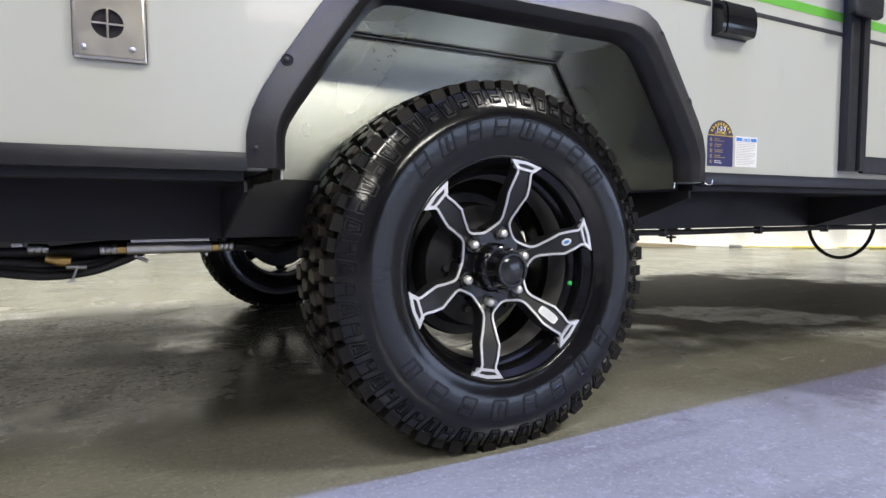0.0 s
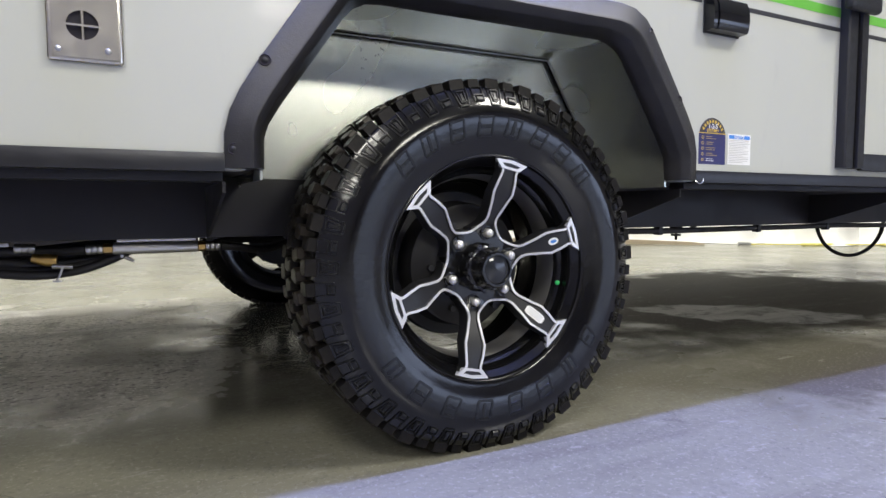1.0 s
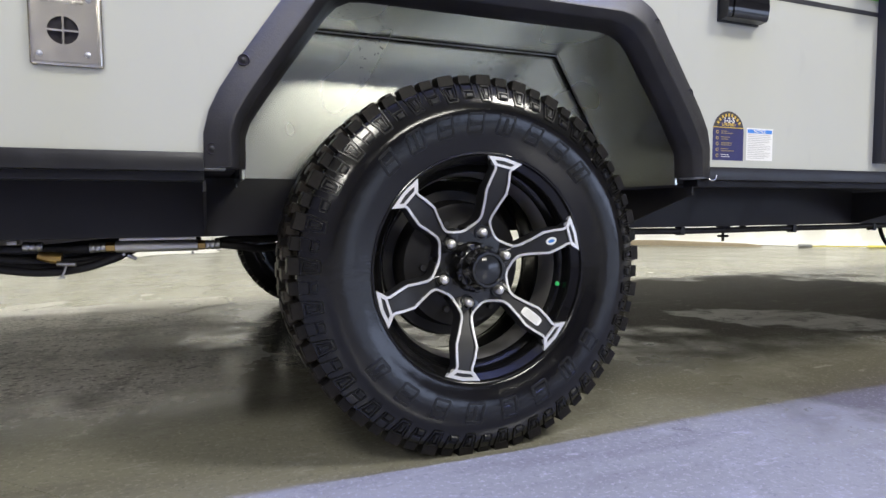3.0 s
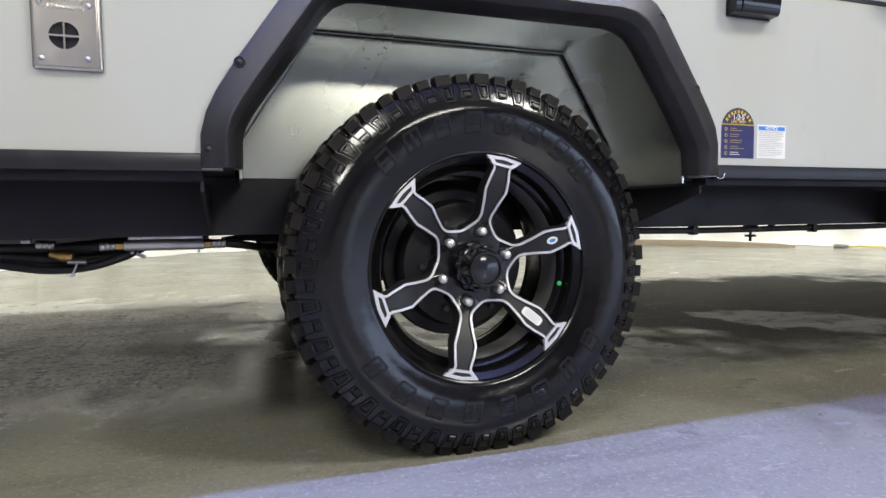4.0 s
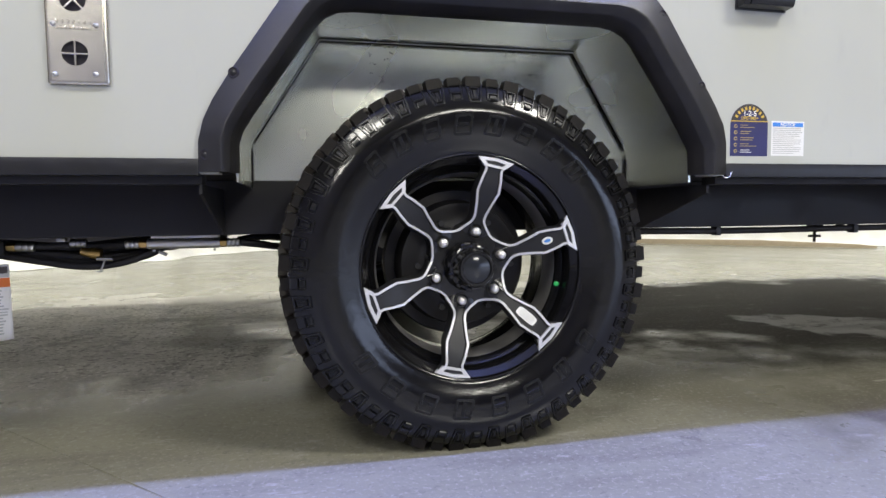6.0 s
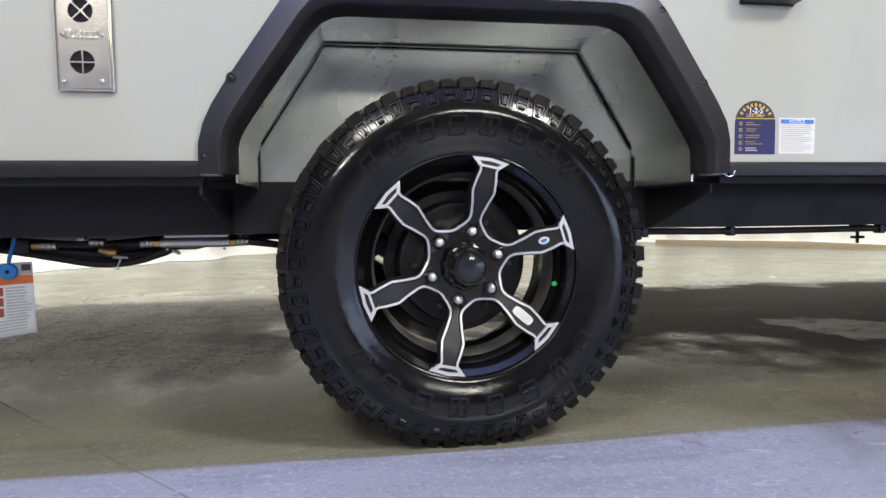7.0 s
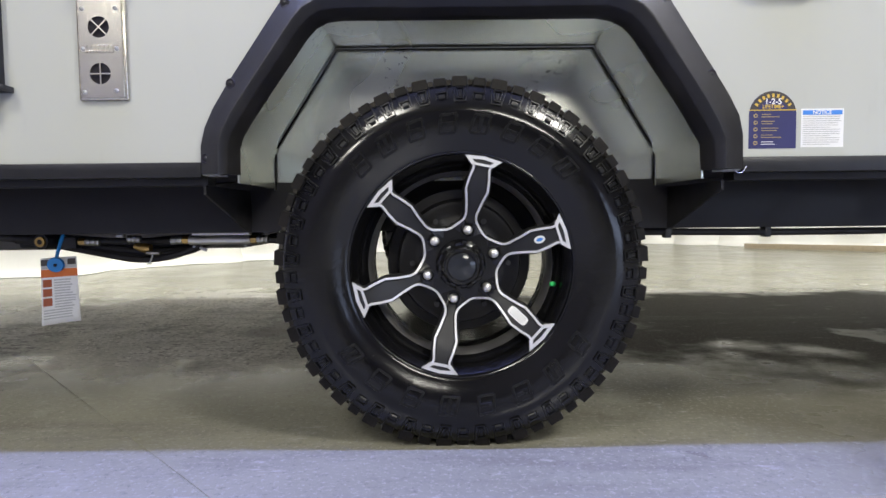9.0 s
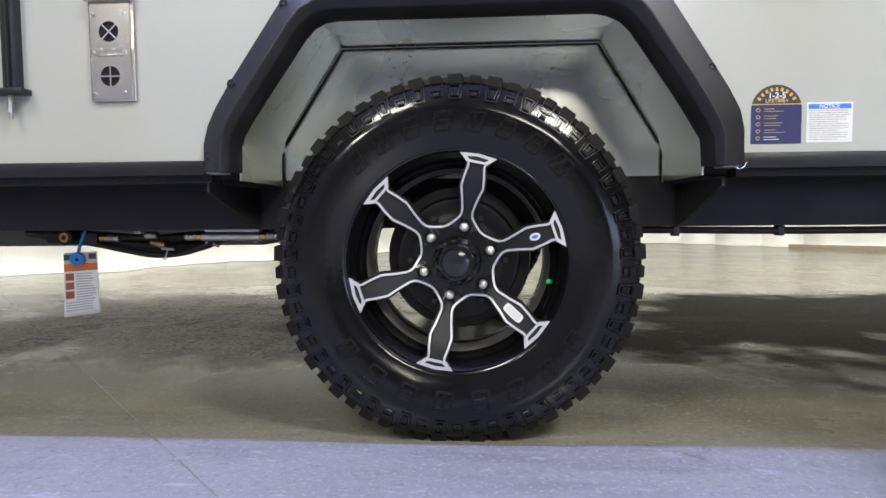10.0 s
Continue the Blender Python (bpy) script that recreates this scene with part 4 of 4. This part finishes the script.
def plate_with_holes(bm, cells, y, depth, n=32):
    """A flat plate of rectangles, each with a round hole: (x0, x1, z0, z1, cx, cz, r)."""
    for x0, x1, z0, z1, cx, cz, r in cells:
        ring, edge, deep = [], [], []
        for k in range(n):
            a = 2 * math.pi * k / n + math.pi / n
            c, s_ = math.cos(a), math.sin(a)
            ring.append(bm.verts.new((cx + r * c, y, cz + r * s_)))
            deep.append(bm.verts.new((cx + r * c, y + depth, cz + r * s_)))
            tx = ((x1 - cx) / c) if c > 0 else ((x0 - cx) / c)
            tz = ((z1 - cz) / s_) if s_ > 0 else ((z0 - cz) / s_)
            t = min(tx, tz)
            edge.append(bm.verts.new((cx + t * c, y, cz + t * s_)))
        for k in range(n):
            j = (k + 1) % n
            bm.faces.new((ring[k], ring[j], edge[j], edge[k]))
            bm.faces.new((ring[k], ring[j], deep[j], deep[k]))
        corner = [(x0, z0), (x1, z0), (x1, z1), (x0, z1)]
        for px, pz in corner:
            v = bm.verts.new((px, y, pz))
            near = sorted(range(n), key=lambda q: (edge[q].co.x - px) ** 2 + (edge[q].co.z - pz) ** 2)[:2]
            if abs(near[0] - near[1]) in (1, n - 1):
                bm.faces.new((edge[near[0]], edge[near[1]], v))


def furnace_vent():
    t = empty("furnace_vent", pose(-0.6655, WALL_Y, 0.6765), "stainless furnace exhaust vent with two round grilles", "vent")
    bm = bmesh.new()
    box(bm, -0.0455, 0.0455, -0.006, -0.0005, 0, 0.197, 0.0045, 3)
    part("flange", bm, STEEL, t)
    bm = bmesh.new()
    plate_with_holes(bm, [(-0.0385, 0.0385, 0.006, 0.0930, -0.003, 0.0485, 0.0195), (-0.0385, 0.0385, 0.0934, 0.186, -0.003, 0.1335, 0.0195)], -0.0105, 0.004)
    part("face_plate", bm, STEEL, t, smooth=False)
    bm = bmesh.new()
    for x0, x1, z0, z1 in ((-0.0395, -0.0386, 0.005, 0.187), (0.0386, 0.0395, 0.005, 0.187), (-0.0395, 0.0395, 0.005, 0.0059), (-0.0395, 0.0395, 0.1861, 0.187)):
        box(bm, x0, x1, -0.0108, -0.006, z0, z1)
    part("plate_rim", bm, STEEL, t, smooth=False)
    bm = bmesh.new()
    box(bm, -0.0475, 0.0475, -0.022, -0.0005, 0.1895, 0.2045, 0.004, 2)
    part("rain_hood", bm, STEEL, t)
    for cz, turn in ((0.0485, 0), (0.1335, 45)):
        # flat dark disc in place of the duct's shaded depth
        bm = bmesh.new()
        lathe(bm, [(-0.0062, 0.0001), (-0.0062, 0.0194)], 28)
        g = part("duct", bm, HOLE_SHADE, t, "flat dark disc for the shade inside the duct", m=pose(-0.003, 0, cz))
        for k in range(2):
            bm = bmesh.new()
            box(bm, -0.0197, 0.0197, -0.0112, -0.0085, -0.0017, 0.0017, 0.0008, 1)
            part("grille_bar", bm, STEEL, g, m=pose(0, 0.0002 * k, 0, 0, turn + 90 * k, 0))
    for x, z in ((-0.0325, 0.0145), (0.0265, 0.0165), (-0.0325, 0.0935), (0.0295, 0.0935), (-0.0325, 0.1665), (0.0295, 0.1665)):
        bm = bmesh.new()
        lathe(bm, [(-0.0145, 0.0), (-0.0142, 0.0020), (-0.0128, 0.0036), (-0.0108, 0.0040)], 12)
        part("screw", bm, ZINC, t, m=pose(x, 0, z))
    for r, n in ((0.0985, 7), (0.0885, 9)):
        for k in range(n):
            x = -0.027 + 0.048 * k / (n - 1)
            slab_part("embossed_bar", STEEL, t, x - 0.0018, x + 0.0018, r - 0.0025, r + 0.0025, -0.0122, 0.0015, 0.0005)
    return t


furnace_vent()


def porch_light():
    t = empty("porch_light", pose(0.601, WALL_Y, 0.874), "gloss black porch light housing on the trailer wall", "light")
    sec = [(0.0, 0.0), (-0.026, 0.002), (-0.030, 0.008), (-0.033, 0.030), (-0.031, 0.055), (-0.024, 0.072), (-0.014, 0.078), (0.0, 0.079)]

    def block(x0, x1, grow):
        bm = bmesh.new()
        a = [bm.verts.new((x0, y * grow, z)) for y, z in sec]
        b = [bm.verts.new((x1, y * grow, z)) for y, z in sec]
        bm.faces.new(a)
        bm.faces.new(b[::-1])
        for k in range(len(sec)):
            j = (k + 1) % len(sec)
            bm.faces.new((a[k], a[j], b[j], b[k]))
        return bm

    part("cover", block(-0.034, 0.066, 1.0), GLASSY, t)
    part("end_cap", block(-0.049, -0.0345, 0.92), GLASSY, t)
    slab_part("gasket", SATIN, t, -0.051, 0.068, -0.002, 0.081, -0.003, 0.0025)
    return t


porch_light()

# stripes along the wall
slab_part("charcoal_stripe", DARK_STRIPE, trailer, 0.30, 0.545, 0.938, 0.949, S, 0.0004)
slab_part("charcoal_stripe", DARK_STRIPE, trailer, 0.670, X1 - 0.01, 0.939, 0.950, S, 0.0004)
slab_part("green_stripe", GREEN_STRIPE, trailer, 0.30, X1 - 0.01, 0.977, 1.001, S, 0.0004, label="bright green vinyl stripe")


def awning_arm(name, x, w, z0, foot):
    t = empty(name, pose(x, WALL_Y, z0), "black aluminium awning arm with grooved face on the wall", "awning arm", "awning arms")
    bm = bmesh.new()
    h = 2.35 - z0
    sec = [(-w / 2, 0), (-w / 2, -0.022), (-w / 2 + 0.004, -0.026), (-w * 0.12, -0.026), (-w * 0.10, -0.020), (w * 0.02, -0.020), (w * 0.04, -0.030), (w * 0.2, -0.030), (w * 0.22, -0.024), (w / 2 - 0.003, -0.024), (w / 2, -0.020), (w / 2, 0)]
    a = [bm.verts.new((px, py, 0)) for px, py in sec]
    b = [bm.verts.new((px, py, h)) for px, py in sec]
    bm.faces.new(a)
    bm.faces.new(b[::-1])
    for k in range(len(sec)):
        j = (k + 1) % len(sec)
        bm.faces.new((a[k], a[j], b[j], b[k]))
    part("channel", bm, SATIN, t, smooth=False)
    if foot:
        bm = bmesh.new()
        box(bm, -0.060, 0.030, -0.030, -0.001, -0.012, -0.0005, 0.002)
        part("foot_bracket", bm, SATIN, t)
        bm = bmesh.new()
        lathe(bm, [(-0.058, 0.0), (-0.058, 0.0035), (-0.050, 0.0040), (-0.012, 0.0040)], 12)
        st = part("bolt", bm, ZINC, t, "zinc bolt with a coil spring", m=pose(-0.004, -0.015, 0, 90, 0, 0))
        bm = bmesh.new()
        tube(bm, [(0.0062 * math.cos(k * 0.7), -0.014 - 0.00042 * k, 0.0062 * math.sin(k * 0.7)) for k in range(76)], 0.0014, 6)
        part("spring", bm, ZINC, st)
    else:
        bm = bmesh.new()
        box(bm, -w * 1.02, w * 0.50, -0.058, -0.0305, 0.402, 0.52, 0.016, 4)
        part("joint_cover", bm, SATIN, t)
    return t


awning_arm("awning_arm", 1.119, 0.092, 0.580, False)
awning_arm("awning_arm", -0.866, 0.026, 0.704, True)
bm = bmesh.new()
box(bm, 1.172, 1.9, WALL_Y - 0.014, WALL_Y - 0.0005, 0.575, 0.622, 0.003)
part("door_sill", bm, SATIN, trailer, "dark metal door sill")

# wire hook under the flare
bm = bmesh.new()
tube(bm, arc([(0.506, -0.088, 0.534), (0.512, -0.094, 0.528), (0.520, -0.096, 0.532), (0.5235, -0.094, 0.538), (0.527, -0.092, 0.540)], 5), 0.0009, 8)
tagged(part("wire_hook", bm, ZINC), "small bent zinc wire hook under the flare", "hook")


# ---- under the trailer ----
bm = bmesh.new()
prism(bm, [(-2.4, 0.537), (-2.4, 0.36), (-2.3, 0.345), (-0.75, 0.345), (-0.60, 0.38), (-0.60, 0.537)], 0.95, 1.55)
tagged(part("holding_tank", bm, BELLY, smooth=False), "grey moulded holding tank slung under the trailer", "tank")

# black conduit clipped along the rail
bm = bmesh.new()
rng = random.Random(8)
tube(bm, arc([(0.30 + 0.22 * k, 0.246 + rng.uniform(-0.004, 0.004), 0.4085 + rng.uniform(-0.003, 0.003)) for k in range(19)], 4), 0.0085, 10)
cond = tagged(part("wiring_conduit", bm, HOSE), "black wiring conduit clipped under the frame rail", "conduit")
for x in (0.50, 0.74, 1.18, 1.55, 2.1, 2.7):
    bm = bmesh.new()
    box(bm, x, x + 0.016, 0.234, 0.258, 0.395, 0.419, 0.003)
    part("clip", bm, SATIN, cond)


def crimp(parent, a, b, r, rings=3):
    """A crimped metal hose end between two points."""
    a, b = Vector(a), Vector(b)
    pts, rad = [], []
    n = rings * 4
    for k in range(n + 1):
        pts.append(a.lerp(b, k / n))
        rad.append(r * (1.0 if k % 4 in (1, 2, 3) else 0.86))
    bm = bmesh.new()
    tube(bm, pts, rad, 16)
    return part("crimped_end", bm, ZINC, parent, "crimped zinc hose end")


def nut(parent, a, b, r):
    bm = bmesh.new()
    a, b = Vector(a), Vector(b)
    tube(bm, [a, a.lerp(b, 0.12), a.lerp(b, 0.5), a.lerp(b, 0.88), b], [r * 0.86, r, r, r, r * 0.86], 6)
    return part("brass_nut", bm, BRASS, parent, "brass fitting", smooth=False)


def gas_line():
    t = empty("gas_line", pose(0, 0, 0), "aluminium gas pipe with brass fittings and black hoses", "gas line")
    y, z = 0.268, 0.4005
    bm = bmesh.new()
    tube(bm, [(-0.655, y, z), (-0.505, y, z)], 0.0115, 20)
    part("rigid_pipe", bm, ALLOY, t, "dull aluminium pipe")
    bm = bmesh.new()
    box(bm, -0.648, -0.508, y - 0.004, y + 0.02, z + 0.0118, z + 0.0185, 0.001)
    part("pipe_bracket", bm, ALLOY, t)
    for x in (-0.640, -0.515):
        bm = bmesh.new()
        lathe(bm, [(-0.004, 0.0), (-0.004, 0.003), (0.0, 0.003)], 10)
        part("rivet", bm, ZINC, t, m=pose(x, y - 0.010, z - 0.0145))
    nut(t, (-0.672, y, z), (-0.655, y, z), 0.0105)
    nut(t, (-0.505, y, z), (-0.490, y, z), 0.0105)
    crimp(t, (-0.700, y, z - 0.001), (-0.672, y, z), 0.0100)
    crimp(t, (-0.490, y, z), (-0.462, y, z), 0.0100)
    hoses = [
        ([(-0.700, y, z - 0.001), (-0.74, y + 0.01, z - 0.003), (-0.80, y + 0.02, z - 0.002), (-0.87, y + 0.02, z - 0.001), (-0.90, y + 0.02, z)], 0.0085),
        ([(-0.462, y, z), (-0.42, y + 0.015, z - 0.006), (-0.37, y + 0.05, z - 0.014), (-0.30, y + 0.12, z - 0.004), (-0.2, y + 0.2, z + 0.03)], 0.0085),
        ([(-0.47, y + 0.03, z + 0.004), (-0.42, y + 0.04, z + 0.010), (-0.36, y + 0.07, z + 0.006), (-0.28, y + 0.14, z + 0.01)], 0.0080),
        ([(-1.10, y + 0.03, z + 0.004), (-0.98, y + 0.04, z - 0.016), (-0.88, y + 0.03, z - 0.034), (-0.79, y + 0.02, z - 0.047), (-0.71, y + 0.02, z - 0.040), (-0.645, y + 0.03, z - 0.016), (-0.60, y + 0.05, z + 0.004), (-0.5, y + 0.06, z + 0.008)], 0.0085),
        ([(-1.12, y + 0.06, z + 0.002), (-0.98, y + 0.05, z - 0.004), (-0.86, y + 0.04, z - 0.020), (-0.76, y + 0.035, z - 0.030), (-0.68, y + 0.04, z - 0.020), (-0.61, y + 0.06, z + 0.006), (-0.5, y + 0.08, z + 0.012)], 0.0095),
        ([(-1.10, y + 0.05, z - 0.006), (-1.0, y + 0.06, z - 0.010), (-0.93, y + 0.05, z - 0.018), (-0.85, y + 0.05, z - 0.012), (-0.7, y + 0.07, z + 0.002), (-0.55, y + 0.09, z + 0.012)], 0.0110),
    ]
    hoses += [
        ([(-1.12, y + 0.07, z + 0.010), (-0.96, y + 0.05, z - 0.010), (-0.85, y + 0.04, z - 0.036), (-0.75, y + 0.03, z - 0.040), (-0.67, y + 0.04, z - 0.024), (-0.62, y + 0.06, z - 0.002), (-0.5, y + 0.08, z + 0.010)], 0.0120),
        ([(-1.05, y + 0.08, z + 0.004), (-0.92, y + 0.07, z - 0.006), (-0.80, y + 0.06, z - 0.016), (-0.70, y + 0.06, z - 0.010), (-0.62, y + 0.07, z + 0.006)], 0.0150),
    ]
    for pts, r in hoses:
        bm = bmesh.new()
        tube(bm, arc(pts, 7), r, 12)
        part("hose", bm, HOSE, t)
    # valve with a wing handle, hanging under the hoses
    crimp(t, (-0.812, y + 0.012, z + 0.004), (-0.780, y + 0.012, z + 0.003), 0.0095)
    bm = bmesh.new()
    box(bm, -0.835, -0.818, y, y + 0.012, z + 0.008, z + 0.016, 0.002)
    part("hose_clamp", bm, ZINC, t)
    bm = bmesh.new()
    tube(bm, [(-0.783, y - 0.012, z - 0.012), (-0.772, y - 0.012, z - 0.015), (-0.760, y - 0.012, z - 0.017), (-0.745, y - 0.012, z - 0.019)], [0.008, 0.0095, 0.0120, 0.0105], 12)
    v = part("brass_valve", bm, BRASS, t, "brass shut-off valve")
    bm = bmesh.new()
    tube(bm, [(-0.752, y - 0.020, z - 0.028), (-0.720, y - 0.020, z - 0.030)], 0.0045, 10)
    part("valve_arm", bm, ZINC, v)
    bm = bmesh.new()
    tube(bm, [(-0.735, y - 0.022, z - 0.030), (-0.741, y - 0.022, z - 0.046), (-0.745, y - 0.022, z - 0.054)], 0.0022, 8)
    part("valve_key", bm, ZINC, v)
    bm = bmesh.new()
    box(bm, -0.752, -0.738, y - 0.024, y - 0.020, z - 0.057, z - 0.0535, 0.001)
    part("valve_wing", bm, ZINC, v)
    bm = bmesh.new()
    tube(bm, [(-0.636, y + 0.015, z - 0.018), (-0.620, y + 0.015, z - 0.026)], 0.004, 8)
    part("hose_clamp", bm, ZINC, t)
    # loose tail of a cable tie
    bm = bmesh.new()
    tube(bm, arc([(-0.392, y + 0.032, z - 0.006), (-0.382, y + 0.030, z - 0.018), (-0.376, y + 0.028, z - 0.026), (-0.370, y + 0.028, z - 0.038)], 4), 0.0024, 8)
    part("cable_tie", bm, HOSE, t)
    # left coupling
    crimp(t, (-0.915, y + 0.01, z - 0.002), (-0.880, y + 0.01, z - 0.003), 0.0098)
    nut(t, (-0.932, y + 0.01, z - 0.002), (-0.915, y + 0.01, z - 0.002), 0.0100)
    bm = bmesh.new()
    box(bm, -0.972, -0.934, y, y + 0.03, z - 0.018, z + 0.012, 0.004)
    part("regulator_block", bm, SATIN, t)
    bm = bmesh.new()
    tube(bm, [(-1.012, y + 0.03, z), (-1.012, y - 0.012, z)], 0.0185, 20)
    p = part("quick_connect", bm, HOSE, t)
    bm = bmesh.new()
    lathe(bm, [(-0.004, 0.0062), (-0.004, 0.0120), (-0.0005, 0.0130), (0.004, 0.0130)], 24)
    part("brass_port", bm, BRASS, p, "brass quick-connect port", m=pose(-1.012, y - 0.012, z))
    bm = bmesh.new()
    tube(bm, [(-1.012, y + 0.01, z + 0.003), (-1.06, y + 0.02, z + 0.006), (-1.15, y + 0.04, z + 0.012)], 0.011, 12)
    part("hose", bm, HOSE, t)
    return t


gas_line()


def warning_tag():
    t = empty("warning_tag", pose(-0.944, 0.215, 0.366, 0, 0, 14), "white and orange paper warning tag on a blue tie", "tag")
    w, h, n = 0.0385, 0.158, 12

    def paper(name, x0, x1, z0, z1, lift, material, label=""):
        bm = bmesh.new()
        rows = []
        for k in range(n + 1):
            x = x0 + (x1 - x0) * k / n
            row = []
            for j in range(9):
                z = z0 + (z1 - z0) * j / 8
                bend = 0.006 * math.cos(x / w * 1.4) + 0.010 * (z / h) ** 2 * (x / w)
                row.append(bm.verts.new((x, bend - lift, z + 0.05 * (x / w) * 0.06 * (1 if z < -0.1 else 0.6))))
            rows.append(row)
        for p, q in zip(rows, rows[1:]):
            for j in range(8):
                bm.faces.new((p[j], p[j + 1], q[j + 1], q[j]))
        return part(name, bm, material, t, label)

    sheet = paper("sheet", -w, w, -h, 0.0, 0.0, STICKER_WHITE)
    sheet.modifiers.new("thickness", "SOLIDIFY").thickness = 0.0004
    paper("grey_band", -w * 0.97, w * 0.97, -0.027, -0.001, 0.0006, TAG_GREY)
    paper("orange_band", -w * 0.99, w * 0.99, -0.047, -0.028, 0.0008, PRINT_ORANGE)
    for k in range(3):
        paper("hazard_panel", -w * 0.92, -w * 0.46, -0.070 - 0.022 * k, -0.052 - 0.022 * k, 0.0008, PRINT_BRICK)
    rng = random.Random(4)
    for k in range(15):
        x1 = w * rng.uniform(0.5, 0.88)
        x0 = -w * 0.34 if k < 11 else -w * 0.9
        paper("text_bar", x0, x1, -0.0555 - 0.0064 * k, -0.0525 - 0.0064 * k, 0.0008, TAG_GREY)
    for x, dx in ((-0.030, 0.008), (0.026, 0.009)):
        paper("symbol", x - dx, x + dx, -0.019, -0.005, 0.0011, PRINT_BROWN)
    bm = bmesh.new()
    lathe(bm, [(-0.004, 0.0035), (-0.006, 0.009), (-0.005, 0.0165), (0.0, 0.018), (0.006, 0.017)], 28)
    tie = part("tie_button", bm, BLUE_TIE, t, "blue nylon tie button", m=pose(-0.006, -0.002, -0.018, 8, 0, 0))
    bm = bmesh.new()
    lathe(bm, [(-0.0062, 0.0), (-0.0062, 0.0036), (-0.003, 0.004)], 16)
    part("button_hole", bm, HOLE_SHADE, tie)
    bm = bmesh.new()
    tube(bm, [(-0.006, 0.0, -0.008), (-0.003, 0.006, 0.012), (0.001, 0.016, 0.036), (0.002, 0.03, 0.052)], 0.0042, 8)
    part("tie_strap", bm, BLUE_TIE, t)
    return t


TAG_GREY = plain("tag_grey_print", (0.46, 0.46, 0.45), 0.6)
warning_tag()


def far_jack():
    t = empty("stabiliser_jack", pose(2.75, 1.975, 0.20), "black stabiliser jack screw under the far rail", "jack")
    bm = bmesh.new()
    tube(bm, [(0, 0, 0.050), (0, 0, 0.22)], 0.009, 12)
    part("screw_rod", bm, FRAME, t)
    bm = bmesh.new()
    box(bm, -0.032, 0.032, -0.02, 0.02, 0.078, 0.094, 0.006, 2)
    part("wing_nut", bm, FRAME, t)
    bm = bmesh.new()
    box(bm, -0.034, 0.034, -0.03, 0.03, 0.13, 0.22, 0.006, 2)
    part("bracket", bm, FRAME, t)
    bm = bmesh.new()
    tube(bm, [(0.29, 0.1, 0.12), (0.29, 0.1, 0.22)], 0.022, 12)
    part("stub", bm, FRAME, t)
    return t


far_jack()

# hanging loop of cable from the far rail
bm = bmesh.new()
cx, cy, cz = 4.06, 1.55, 0.385
tube(bm, [(cx + 0.235 * math.cos(a) * 0.80, cy - 0.235 * math.cos(a) * 0.55, cz + 0.265 * min(0, math.sin(a)) + (0.10 if k in (0, 24) else 0)) for k, a in ((k, math.pi + math.pi * k / 24) for k in range(25))], 0.013, 10)
tagged(part("cable_loop", bm, HOSE), "black cable hanging in a loop under the trailer", "cable")

# yellow air hose lying by the wall
bm = bmesh.new()
rng = random.Random(2)
pts = [(6.50 + 0.16 * k, 4.22 - 0.106 * k + 0.02 * math.sin(k * 0.9), 0.018) for k in range(20)]
tube(bm, arc(pts, 3), 0.008, 8)
yh = tagged(part("air_hose", bm, YELLOW), "yellow air hose lying on the floor by the wall", "hose")
yh.location = (-0.31, -0.33, 0)
bm = bmesh.new()
tube(bm, [(7.0, 3.89, 0.018), (7.3, 3.69, 0.018)], 0.016, 10)
part("hose_sleeve", bm, YELLOW, yh)
bm = bmesh.new()
tube(bm, [(7.75, 3.39, 0.018), (9.2, 2.43, 0.018)], 0.016, 10)
part("coiled_length", bm, YELLOW, yh)
bm = bmesh.new()
tube(bm, [(6.38, 4.30, 0.026), (6.50, 4.22, 0.022)], [0.024, 0.018], 10)
part("coupling", bm, ZINC, yh)

# brown board standing at the foot of the far wall
bm = bmesh.new()
prism(bm, [(-6.35, 0.002), (-3.5, 0.002), (-3.5, 0.060), (-5.2, 0.070), (-6.2, 0.040), (-6.35, 0.020)], -0.010, 0.010, 0.002)
board = part("wooden_board", bm, BOARD, m=HALL @ pose(-0.62, 0, 0, 0, 0, 90))
tagged(board, "brown wooden board lying along the foot of the wall", "board")
